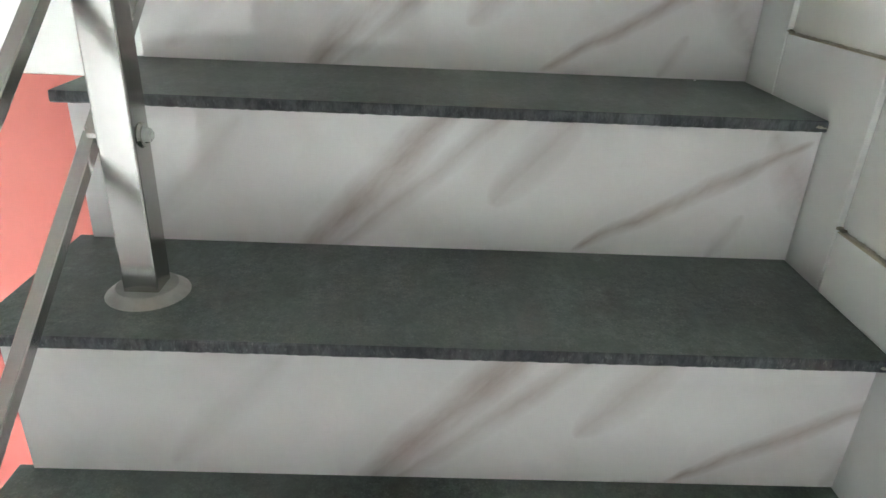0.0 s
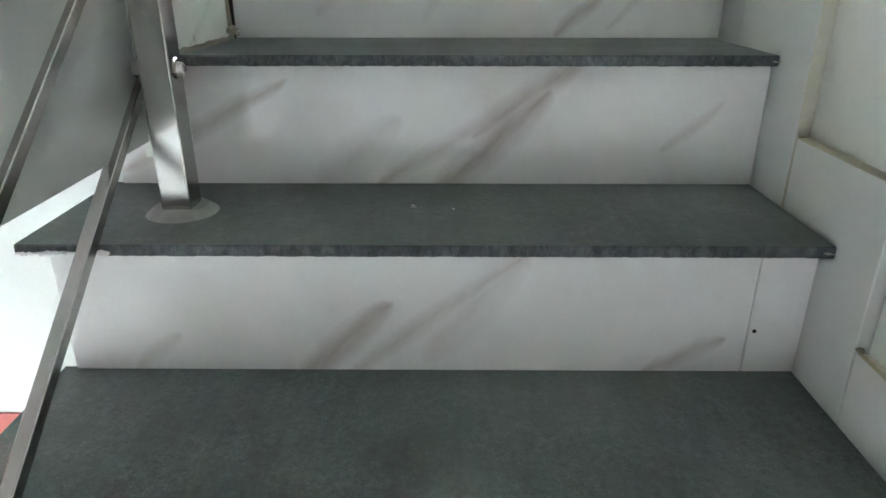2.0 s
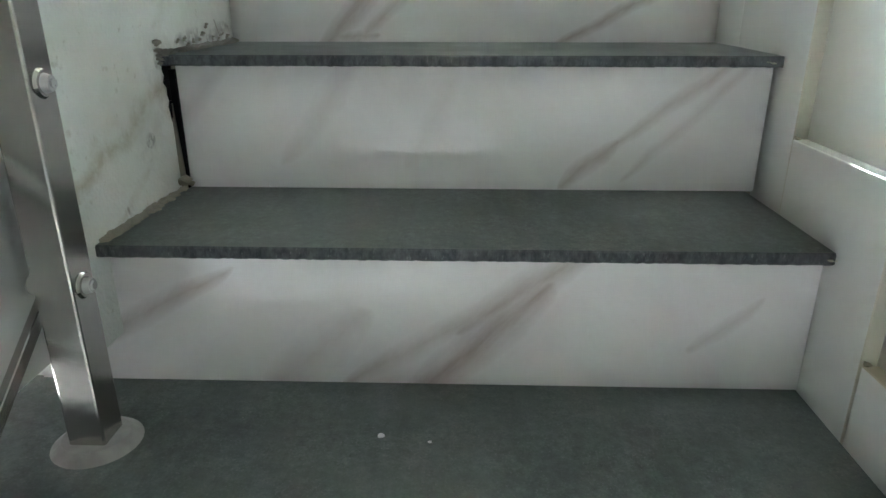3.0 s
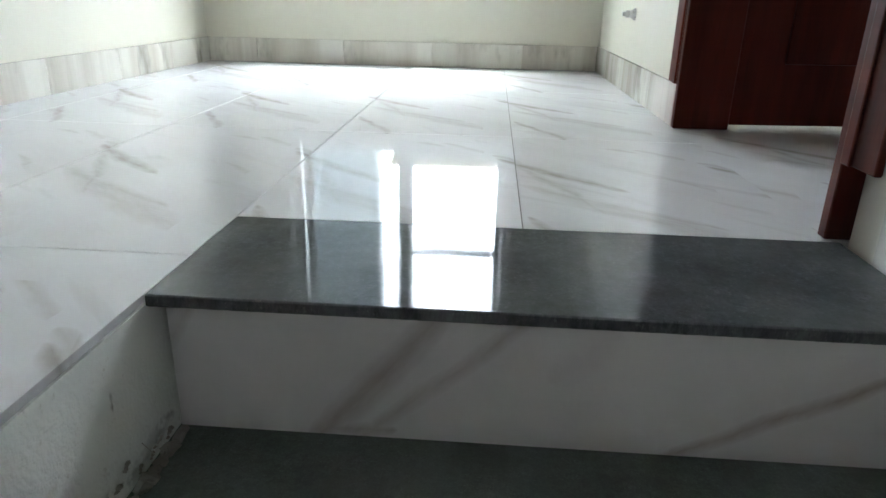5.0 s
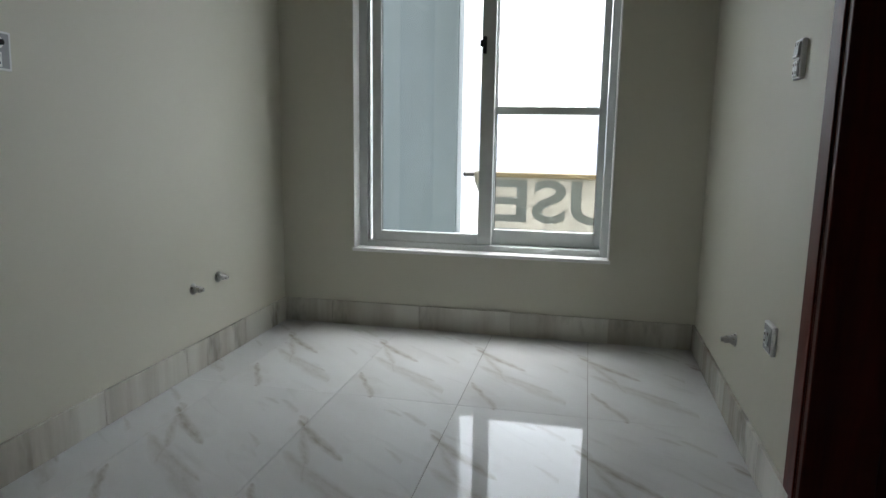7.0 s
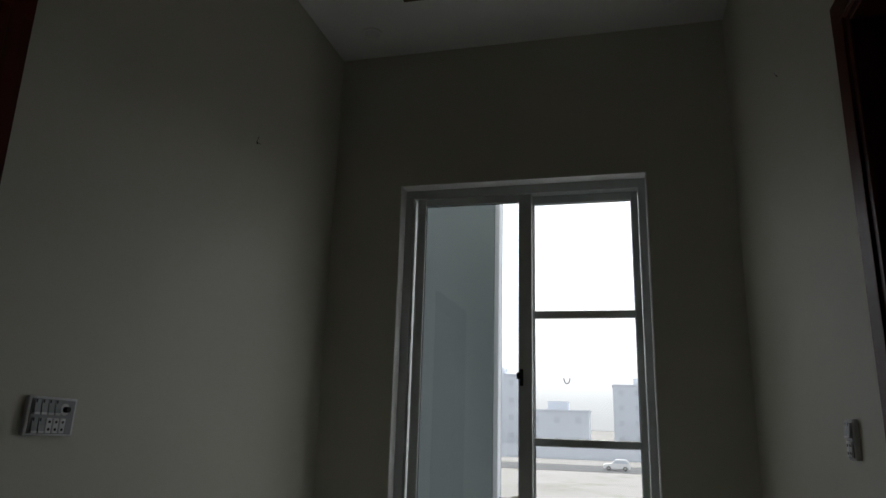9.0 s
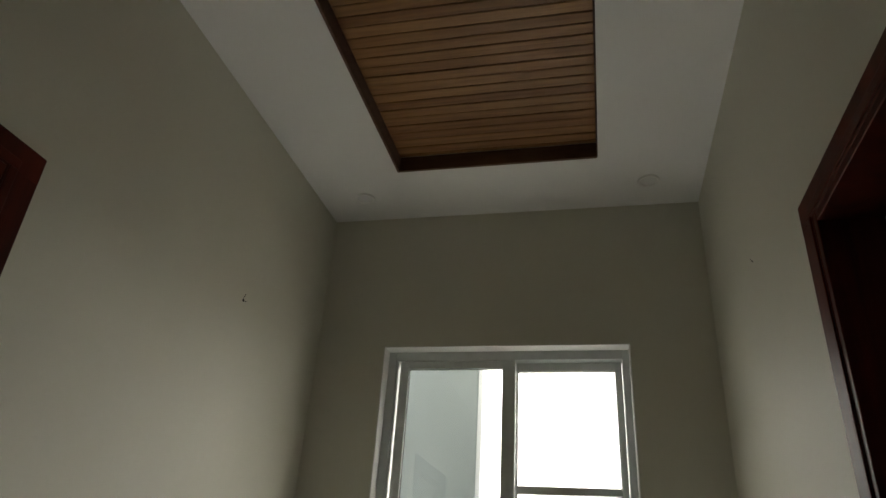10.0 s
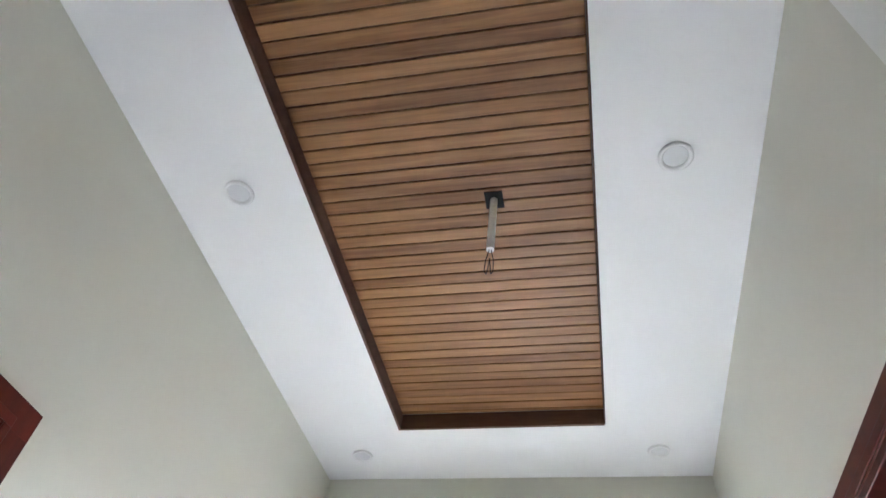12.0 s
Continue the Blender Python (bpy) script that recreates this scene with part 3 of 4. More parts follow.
def tread_mesh(x0, x1, depth, mat, seed):
    """A slab whose front arris and left end are sawn and chipped."""
    rg = random.Random(seed)
    rough = 0.0005 if mat is GRANITE else 0.0002
    bm = bmesh.new()
    n = 170
    rows = []
    for k in range(n + 1):
        x = x0 + (x1 - x0) * k / n
        c, d = rg.uniform(-rough, rough), rg.uniform(0, rough)
        prof = ((depth, 0.0), (0.0025, 0.0), (0.0004 + d * 0.4, -0.0018), (d * 0.5, -0.0130 + c), (0.0022, -0.0152 + c), (0.010, -0.0156), (depth, -0.0156))
        rows.append([bm.verts.new((x, y, z)) for y, z in prof])
    for a, b in zip(rows, rows[1:]):
        for k in range(7):
            f = bm.faces.new((a[k], a[(k + 1) % 7], b[(k + 1) % 7], b[k]))
            f.material_index = 1 if k in (1, 2, 3, 4) else 0
    bm.faces.new(rows[0][::-1]).material_index = 1
    bm.faces.new(rows[-1])
    bmesh.ops.recalc_face_normals(bm, faces=bm.faces[:])
    me = mesh_of("tread", bm, mat)
    me.materials.append(SAWN)
    return me


rng = random.Random(11)
for i in range(15):
    back = 0.288 if i == 0 else FACE[i - 1] + 0.006 - NOSE[i]
    x0 = STUB if i < 3 else -0.502 + rng.uniform(-0.004, 0.004)
    x1 = (0.528, 0.535, 0.505)[i] if i < 3 else 0.5085
    part("tread", tread_mesh(x0, x1, back, POLISHED if i == 0 else GRANITE, 40 + i), None, stairs,
         "polished dark granite tread" if i == 0 else "dusty grey-green granite tread", pose(0, NOSE[i], TOPZ[i]))

# stepped marble stringer on the east wall, flaring out towards the top
for i in range(1, 14):
    y0, y1 = NOSE[i] - 0.075, NOSE[i - 1] - 0.078
    zt, zb = TOPZ[i] + {5: 0.09, 6: 0.085}.get(i, 0.10), TOPZ[i + 1] - 0.02
    mesh = mesh_of("stringer_tile", boxes(((0.5115, (y0 - y1) / 2, zb - zt), (XR + (0.009 if i < 4 else -0.001), (y1 - y0) / 2, 0.0)), bevel=0.0012), STRINGER)
    mesh.materials.append(PALEEDGE if i < 3 else TILEEDGE)
    if i == 1:
        for v in mesh.vertices:
            v.co.x += 0.021 if v.co.y > 0 else 0.002
    for p in mesh.polygons:
        if abs(p.normal.x) < 0.85 and abs(p.normal.y if i < 3 else p.normal.z) > 0.4:
            p.material_index = 1
    part("stringer_tile", mesh, None, stairs, "", pose(0, (y0 + y1) / 2, zt))
part("stringer_tile", boxes(((0.5335, NOSE[0] - 0.075, -0.22), (XR + 0.027, D0 - 0.09, 0.10)), bevel=0.0012), STRINGER, stairs)

# plaster stub wall beside the top steps
bm = boxes(((STUB - 0.03, -0.60, -0.53), (STUB, 0.066, -0.012)))
bmesh.ops.subdivide_edges(bm, edges=bm.edges[:], cuts=14, use_grid_fill=True)
for v in bm.verts:
    if v.co.x > STUB - 0.001:
        v.co.x += 0.003 * noise.noise(v.co * 9) - 0.001
structure("wall_stub", bm, ROUGHCAST, "scuffed unpainted plaster beside the top steps", "wall")


def smear(name, pts, mat, label, r, seed):
    """A lumpy ridge of mortar along a line."""
    rg = random.Random(seed)
    bm = bmesh.new()
    for a, b in zip(pts, pts[1:]):
        a, b = Vector(a), Vector(b)
        n = max(2, int((b - a).length / (r * 0.8)))
        for k in range(n):
            c = a.lerp(b, (k + rg.random() * 0.6) / n)
            s = r * rg.uniform(0.5, 1.2)
            bmesh.ops.create_icosphere(bm, subdivisions=1, radius=s, matrix=Matrix.Translation(c) @ Matrix.Diagonal((rg.uniform(0.7, 1.5), 1.2, 0.55, 1)))
    for v in bm.verts:
        v.co += Vector((rg.uniform(-1, 1), rg.uniform(-1, 1), rg.uniform(-1, 1))) * r * 0.18
    return tagged(part(name, bm, mat), label, "mortar", "", "structure")


smear("trim_mortar", [(STUB + 0.004, -0.51, -0.399), (STUB + 0.006, -0.27, -0.399)], MORTAR, "tan mortar fillet along the step and wall", 0.009, 3)
smear("trim_mortar", [(STUB + 0.004, -0.28, -0.199), (STUB + 0.012, -0.10, -0.197), (STUB + 0.01, 0.03, -0.197)], CONCRETE, "grey crumbled mortar where step meets wall", 0.010, 5)
smear("trim_mortar", [(STUB + 0.010, -0.275, -0.385), (STUB + 0.018, -0.262, -0.396)], MORTAR, "lump of tan mortar in the step corner", 0.012, 8)
smear("trim_mortar", [(-0.498, -0.757, -0.611), (-0.385, -0.757, -0.610)], CEIL, "white plaster smear under the tread edge", 0.007, 9)
smear("trim_mortar", [(STUB + 0.003, -0.291, -0.18), (STUB + 0.004, -0.289, -0.215)], CONCRETE, "crumbled mortar at the end of the tread", 0.007, 6)
bm = boxes(((STUB + 0.0015, -0.270, -0.40), (STUB + 0.010, -0.2545, -0.24)))
for v in bm.verts:
    if v.co.x > STUB + 0.005 and v.co.z > -0.3:
        v.co.x = STUB + 0.002
structure("trim_mortar", bm, MORTAR, "mortar wedge low in the gap beside the riser", "mortar")
rng = random.Random(17)
edge = [(-0.262 - w + rng.uniform(-0.0035, 0.0035), -0.212 - 0.009 * k) for k, w in enumerate((0.018, 0.021, 0.017, 0.019, 0.012, 0.014, 0.009, 0.010, 0.006, 0.007, 0.004, 0.003))]
# ragged black patch, put in for the shade inside the crumbled hole
structure("trim_hole", prism(bmesh.new(), [(-0.2545, -0.318), (-0.2545, -0.210)] + edge, STUB - 0.002, STUB + 0.0035), BLACK, "black patch for the shade in the crumbled hole above the gap", "gap")
# solid black strip that fills the gap in place of its shade
structure("trim_gap", boxes(((STUB + 0.0015, -0.266, -0.40), (-0.348, -0.2545, -0.222))), BLACK, "black strip for the shade in the open gap beside the riser", "gap")


for i in range(1, 7):
    top = TOPZ[i + 1] + {5: 0.09, 6: 0.085}.get(i + 1, 0.10)
    smear("trim_mortar", [(0.516, NOSE[i] - 0.074, top + 0.003), (0.517, NOSE[i] - 0.084, top + 0.001)], MORTAR, "tan mortar lump at a stringer corner", 0.0042, 30 + i)
    if i > 2:
        smear("trim_mortar", [(0.519, NOSE[i] - 0.085, top + 0.0005), (0.519, NOSE[i + 1] - 0.08, top + 0.0005)], STREAK, "tan mortar line along the top of a stringer tile", 0.0024, 90 + i)
    smear("trim_mortar", [(0.496, NOSE[i] + 0.001, TOPZ[i] - 0.008), (0.509, NOSE[i] + 0.002, TOPZ[i] - 0.010)], STREAK, "dried plaster smear at the end of a tread", 0.0032, 50 + i)


# ---- stair railing ----
def railing_post(at):
    post = thing("railing_post", "square brushed stainless steel post with a round foot", "railing post", at, "stair railing posts")
    part("shaft", boxes(((-0.0205, -0.0205, 0.004), (0.0205, 0.0205, 0.88)), bevel=0.0025, seg=2), STEEL, post)
    bm = bmesh.new()
    tube(bm, (0, 0, 0), (0, 0, 0.010), 0.049, 32, 0.036)
    part("foot_disc", bm, WORN, post, "worn dusty steel cover disc")
    for hz in (0.195, 0.40):
        bm = bmesh.new()
        tube(bm, (0.0205, 0, hz), (0.0235, 0, hz), 0.0145, 24, 0.0125)
        bolt = part("bolt", bm, STEEL, post, "round steel washer with a bolt head")
        bm = tube(bmesh.new(), (0.0235, 0, hz), (0.030, 0, hz), 0.0095, 20, 0.0075)
        part("bolt_head", tube(bm, (0.030, 0, hz), (0.0325, 0, hz), 0.005, 6), CHROME, bolt)
        part("bracket", tube(bmesh.new(), (-0.0205, 0, hz), (-0.034, 0, hz), 0.011, 14), STEEL, post)
    return post


post_a = railing_post(pose(-0.338, -0.630, -0.6))
copy_thing(post_a, pose(-0.347, -1.372, -1.207))
copy_thing(post_a, pose(-0.340, -2.10, TOPZ[9]))


def rail_bar(z_off, slope):
    bar = thing("railing_bar", "slim square stainless steel bars following the stair", "railing bar", pose(-0.381, -0.59, -0.57 + z_off), "stair railing bars")
    for y0, y1 in ((0.0, -0.777), (-0.779, -1.509), (-1.511, -2.41)):
        a, b = Vector((0, y0, y0 * slope)), Vector((0, y1, y1 * slope))
        d = b - a
        bm = boxes(((-0.008, -0.008, -d.length / 2), (0.008, 0.008, d.length / 2)), bevel=0.0012)
        part("bar_length", bm, STEEL, bar, "", Matrix.Translation((a + b) / 2) @ d.to_track_quat("Z", "X").to_matrix().to_4x4())
    return bar


rail_bar(0.153, 0.767)
rail_bar(0.358, 0.79)


# ---- doors ----
# east doorway: casing, jamb and an open leaf
door = thing("door_1", "dark mahogany door standing open into the side room", "door", kind="structure")
for y0, y1, name in ((D1, D1 + 0.087, "casing"), (D0 - 0.087, D0, "casing")):
    part(name, boxes(((XR - 0.012, y0, 0.114), (XR - 0.0005, y1, 2.105)), bevel=0.003, seg=2), DARKWOOD, door)
    ya = y0 + 0.004 if y0 >= D1 else y1 - 0.03
    part("bead", boxes(((XR - 0.017, ya, 0.114), (XR - 0.0115, ya + 0.026, 2.035)), bevel=0.003, seg=2), DARKWOOD, door)
part("casing", boxes(((XR - 0.0125, D0 - 0.087, DT - 0.0), (XR - 0.0004, D1 + 0.087, 2.106)), bevel=0.003, seg=2), DARKWOOD, door)
part("bead", boxes(((XR - 0.0175, D0 - 0.03, DT + 0.004), (XR - 0.012, D1 + 0.03, DT + 0.03)), bevel=0.003, seg=2), DARKWOOD, door)
part("jamb", boxes(((XR - 0.011, D1 - 0.022, 0.0), (XR + 0.135, D1 + 0.001, DT)), bevel=0.002), DARKWOOD, door)
part("jamb", boxes(((XR - 0.011, D0 - 0.001, 0.0), (XR + 0.135, D0 + 0.022, DT)), bevel=0.002), DARKWOOD, door)
part("jamb", boxes(((XR - 0.011, D0 + 0.022, DT - 0.022), (XR + 0.135, D1 - 0.022, DT + 0.001)), bevel=0.002), DARKWOOD, door)
leaf = part("leaf", boxes(((0.0, -0.020, 0.0), (0.86, 0.020, 1.985)), bevel=0.003, seg=2), DARKWOOD, door, "", pose(XR + 0.137, D1 + 0.008, 0.012, 0, 0, 6))
for x0, x1 in ((0.12, 0.40), (0.46, 0.74)):
    for z0, z1 in ((0.16, 0.80), (0.98, 1.82)):
        part("panel", boxes(((x0, -0.027, z0), (x1, -0.0195, z1)), bevel=0.006, seg=2), DARKWOOD, leaf)
bm = bmesh.new()
tube(bm, (0.80, -0.02, 1.0), (0.80, -0.065, 1.0), 0.009)
tube(bm, (0.80, -0.06, 1.0), (0.69, -0.06, 1.0), 0.008)
part("handle", bm, CHROME, leaf, "steel lever handle")

door2 = thing("door_2", "closed dark mahogany door in a moulded casing", "door", kind="structure")
for y0, y1 in ((E1, E1 + 0.098), (E0 - 0.098, E0)):
    part("casing", boxes(((XL + 0.0005, y0, 0.114), (XL + 0.013, y1, 2.108)), bevel=0.003, seg=2), DARKWOOD, door2)
    ya = y0 + 0.004 if y0 >= E1 else y1 - 0.03
    part("bead", boxes(((XL + 0.0125, ya, 0.114), (XL + 0.018, ya + 0.026, DT + 0.004)), bevel=0.003, seg=2), DARKWOOD, door2)
part("casing", boxes(((XL + 0.0004, E0 - 0.098, DT), (XL + 0.0135, E1 + 0.098, 2.109)), bevel=0.003, seg=2), DARKWOOD, door2)
part("bead", boxes(((XL + 0.013, E0 - 0.03, DT + 0.004), (XL + 0.0185, E1 + 0.03, DT + 0.03)), bevel=0.003, seg=2), DARKWOOD, door2)
part("jamb", boxes(((XL - 0.135, E1 - 0.022, 0.0), (XL + 0.012, E1 + 0.001, DT)), bevel=0.002), DARKWOOD, door2)
part("jamb", boxes(((XL - 0.135, E0 - 0.001, 0.0), (XL + 0.012, E0 + 0.022, DT)), bevel=0.002), DARKWOOD, door2)
part("jamb", boxes(((XL - 0.135, E0 + 0.022, DT - 0.022), (XL + 0.012, E1 - 0.022, DT + 0.001)), bevel=0.002), DARKWOOD, door2)
leaf2 = part("leaf", boxes(((XL - 0.11, E0 + 0.024, 0.012), (XL - 0.07, E1 - 0.024, DT - 0.025)), bevel=0.003), DARKWOOD, door2)
for y0, y1 in ((E0 + 0.13, E0 + 0.41), (E0 + 0.50, E0 + 0.78)):
    for z0, z1 in ((0.16, 0.80), (0.98, 1.85)):
        part("panel", boxes(((XL - 0.0705, y0, z0), (XL - 0.062, y1, z1)), bevel=0.006, seg=2), DARKWOOD, leaf2)

# ---- window ----
win = thing("window_1", "white aluminium sliding window with one side in three panes", "window", kind="structure")
FY = YB + 0.075
part("window_frame", boxes(((W0, FY, V0), (W0 + 0.045, FY + 0.09, V1)), ((W1 - 0.038, FY, V0), (W1, FY + 0.09, V1)),
     ((W0 + 0.045, FY, V1 - 0.05), (W1 - 0.038, FY + 0.09, V1)), ((W0 + 0.045, FY, V0), (W1 - 0.038, FY + 0.09, V0 + 0.032)), bevel=0.002), ALU, win)
for xx in (W0 + 0.047, W0 + 0.066):
    part("track", boxes(((xx, FY + 0.012, V0 + 0.032), (xx + 0.008, FY + 0.03, V1 - 0.05)), bevel=0.001), ALU, win)


def sash(x0, x1, z0, z1, y, wl_, wr, wt, wb, bars):
    s = part("sash", boxes(((x0, y, z0), (x0 + wl_, y + 0.032, z1)), ((x1 - wr, y, z0), (x1, y + 0.032, z1)),
             ((x0 + wl_, y, z1 - wt), (x1 - wr, y + 0.032, z1)), ((x0 + wl_, y, z0), (x1 - wr, y + 0.032, z0 + wb)), bevel=0.003, seg=2), ALU, win)
    part("seal", boxes(((x0 + wl_, y + 0.012, z0 + wb), (x0 + wl_ + 0.003, y + 0.02, z1 - wt)), ((x1 - wr - 0.003, y + 0.012, z0 + wb), (x1 - wr, y + 0.02, z1 - wt)),
         ((x0 + wl_, y + 0.012, z1 - wt - 0.003), (x1 - wr, y + 0.02, z1 - wt))), SEAL, s)
    lo = z0 + wb
    bars = sorted(bars)
    for zb in bars:
        part("glazing_bar", boxes(((x0 + wl_, y + 0.004, zb - 0.018), (x1 - wr, y + 0.028, zb + 0.018)), bevel=0.003), ALU, s)
    edges = [lo] + [b for zb in bars for b in (zb - 0.018, zb + 0.018)] + [z1 - wt]
    for a, b in zip(edges[::2], edges[1::2]):
        pane = part("pane", boxes(((x0 + wl_, y + 0.014, a), (x1 - wr, y + 0.018, b))), GLASS, s, "clear glass pane")
        pane.visible_shadow = False
    return s


left = sash(W0 + 0.076, -0.392, V0 + 0.033, V1 - 0.052, FY + 0.006, 0.036, 0.062, 0.036, 0.048, [])
sash(-0.448, W1 - 0.040, V0 + 0.033, V1 - 0.052, FY + 0.046, 0.062, 0.030, 0.040, 0.070, [1.604, 1.025])
bm = boxes(((-0.447, FY - 0.014, 1.27), (-0.432, FY + 0.006, 1.345)), bevel=0.003)
box_into(bm, (-0.462, FY - 0.012, 1.30), (-0.447, FY - 0.004, 1.33), 0.002)
part("latch", bm, BLACK, left, "black window latch")

# reveal lining, whiter than the wall to hold the brighter light there
part("window_reveal", boxes(((W0, YB - 0.002, V0), (W0 + 0.006, FY, V1)), ((W1 - 0.006, YB - 0.002, V0), (W1, FY, V1)), ((W0 + 0.006, YB - 0.002, V1 - 0.006), (W1 - 0.006, FY, V1)),
     ((W0 - 0.006, YB - 0.005, V0 - 0.012), (W1 + 0.006, FY, V0 + 0.004)), bevel=0.0015), CEIL, win, "window reveal and sill whitened for the light on them")

# ---- floor tiles and skirting ----
TW, TL = 0.4345, 0.86
tile_base = thing("floor", "polished white marble-look floor tiles with brown veins", "floor", kind="structure")
xs = [0.520] + [0.508 - TW * k for k in range(1, 6)]
ys = [0.125 + TL * k for k in range(-4, 5)]
meshes = {}
for a in range(5):
    for b in range(8):
        x1, x0 = xs[a], max(xs[a + 1], XL + 0.001)
        y0, y1 = ys[b], min(ys[b + 1], YB - 0.001)
        if y0 < -2.6 or y1 - y0 < 0.02 or x1 - x0 < 0.02:
            continue
        if x1 > STUB + 0.01:
            y0 = max(y0, 0.2895)
            if y1 <= y0:
                continue
        if y0 < -2.86:
            continue
        x1 = min(x1, STUB - 0.001) if (y0 < 0.28 and x1 > STUB - 0.02) else x1
        cx, cy = 0.508 - TW * (a + 0.5), ys[b] + TL / 2
        key = (round(x0 - cx, 4), round(x1 - cx, 4), round(y0 - cy, 4), round(y1 - cy, 4))
        if key not in meshes:
            meshes[key] = mesh_of("tile", boxes(((key[0] + 0.0009, key[2] + 0.0008, -0.010), (key[1] - 0.0008, key[3] - 0.0008, 0)), bevel=0.0003), FLOOR)
        part("tile", meshes[key], None, tile_base, "", pose(cx, cy, 0))
structure("grout", boxes(((XL, 0.2885, -0.012), (XR, YB, -0.0022)), ((XL, -2.86, -0.012), (STUB - 0.006, 0.2885, -0.0022))), GROUT, "grey grout between the floor tiles", "grout")

skirt = thing("baseboard", "banded beige marble skirting tiles", "skirting", kind="structure")


def skirt_run(p, q, face, first):
    """Skirting tiles from p to q along a wall; face is the way they stand out."""
    p, q, face = Vector(p), Vector(q), Vector(face)
    d = (q - p).normalized()
    n, pos = (q - p).length, 0.0
    step = first
    while pos < n - 0.005:
        w = min(step, n - pos)
        c = p + d * (pos + w / 2)
        me = mesh_of("skirting_tile", boxes(((-w / 2 + 0.0013, -0.011, 0.0005), (w / 2 - 0.0013, -0.0004, 0.113)), bevel=0.0009), SKIRT)
        ob = part("skirting_tile", me, None, skirt)
        ob.matrix_basis = Matrix.Translation(c) @ Matrix.Rotation(math.atan2(-face.x, face.y) + math.pi, 4, "Z")
        pos += w
        step = 0.434


skirt_run((XL, E1 + 0.001, 0), (XL, YB, 0), (1, 0, 0), 0.668)
skirt_run((XL, -2.8, 0), (XL, E0 - 0.001, 0), (1, 0, 0), 0.30)
skirt_run((XL + 0.011, YB, 0), (XR - 0.011, YB, 0), (0, -1, 0), 0.24)
skirt_run((XR, YB, 0), (XR, D1 + 0.001, 0), (-1, 0, 0), 0.30)


# ---- small fixtures ----
def wall_valve(at):
    v = thing("pipe_stub", "small capped chrome pipe stub on the wall", "pipe stub", at, "capped pipe stubs")
    bm = bmesh.new()
    tube(bm, (0, 0, 0), (0, -0.004, 0), 0.022, 20)
    tube(bm, (0, -0.004, 0), (0, -0.020, 0), 0.020, 20, 0.011)
    smooth(part("flange", bm, CHROME, v, "cone-shaped chrome flange"))
    bm = bmesh.new()
    tube(bm, (0, -0.020, 0), (0, -0.034, 0), 0.0125, 6)
    tube(bm, (0, -0.034, 0), (0, -0.045, 0), 0.008, 12)
    part("cap", bm, CHROME, v)
    return v


stub = wall_valve(pose(XL, 1.921, 0.322, 0, 0, 90))
copy_thing(stub, pose(XL, 2.094, 0.334, 0, 0, 90))
copy_thing(stub, pose(XR, 1.931, 0.276, 0, 0, -90))


def plate(name, label, w, h, at):
    p = thing(name, label, "switch", at)
    part("plate", boxes(((-w / 2, -0.012, -h / 2), (w / 2, 0, h / 2)), bevel=0.003, seg=2), PLASTIC, p)
    part("surround", boxes(((-w / 2 + 0.008, -0.0138, -h / 2 + 0.005), (w / 2 - 0.008, -0.0115, h / 2 - 0.006)), bevel=0.001), GREYPLASTIC, p)
    return p


def rocker(p, x, z, w=0.0175, h=0.036):
    bm = bmesh.new()
    prism(bm, [(-0.0135, z - h / 2), (-0.0185, z - h / 2 + 0.004), (-0.0150, z + h / 2), (-0.0135, z + h / 2)], x - w / 2, x + w / 2)
    r = part("rocker", bm, ROCKER, p, "grey rocker switch with lit lip and shade wedge put in")
    # lower lip, its white carries the window light on the tilted edge
    part("lip", boxes(((x - w / 2, -0.0195, z - h / 2 - 0.001), (x + w / 2, -0.0135, z - h / 2 + 0.0045)), bevel=0.0006), PLASTIC, r, "lower lip whitened for the window light it catches")
    # black piece put in for the shade on the tilted rocker top
    part("shade_slot", boxes(((x - w / 2 + 0.002, -0.0160, z + h / 2 - 0.012), (x - w / 2 + 0.007, -0.0140, z + h / 2 - 0.001)), bevel=0.0004), BLACK, r, "black wedge for the shade at the rocker top")


def outlet(p, x, z, w=0.018, h=0.036):
    s = part("outlet", boxes(((x - w / 2, -0.0165, z - h / 2), (x + w / 2, -0.0135, z + h / 2)), bevel=0.001), PLASTIC, p, "small white socket outlet")
    for dz in (-0.009, 0.009):
        bm = tube(bmesh.new(), (x, -0.0160, z + dz), (x, -0.0172, z + dz), 0.0035, 10)
        part("socket_hole", bm, BLACK, s)


sw = plate("switchboard", "white multi-gang switchboard with sockets and a dimmer", 0.152, 0.094, pose(XL, 1.103, 1.094, 0, 2.0, 90))
for k in range(4):
    rocker(sw, -0.052 + 0.021 * k, 0.022)
bm = tube(bmesh.new(), (0.034, -0.0138, 0.018), (0.034, -0.028, 0.018), 0.0072, 20)
part("dimmer_dial", tube(bmesh.new(), (0.034, -0.0136, 0.018), (0.034, -0.0165, 0.018), 0.0145, 24), PLASTIC, sw, "white dimmer dial")
part("dimmer_knob", bm, BLACK, sw, "black round dimmer knob")
for k in range(2):
    rocker(sw, -0.052 + 0.021 * k, -0.022)
for k in range(3):
    outlet(sw, -0.008 + 0.021 * k, -0.022)
sw2 = plate("switchboard", "small white switchboard with two switches and two sockets", 0.060, 0.094, pose(XR, 1.517, 1.096, 0, 0, -90))
for k in range(2):
    rocker(sw2, -0.0095 + 0.019 * k, 0.022)
    outlet(sw2, -0.0095 + 0.019 * k, -0.022, 0.017)
sw3 = plate("wall_socket", "small white wall socket plate near the skirting", 0.082, 0.078, pose(XR, 1.533, 0.40, 0, 0, -90))
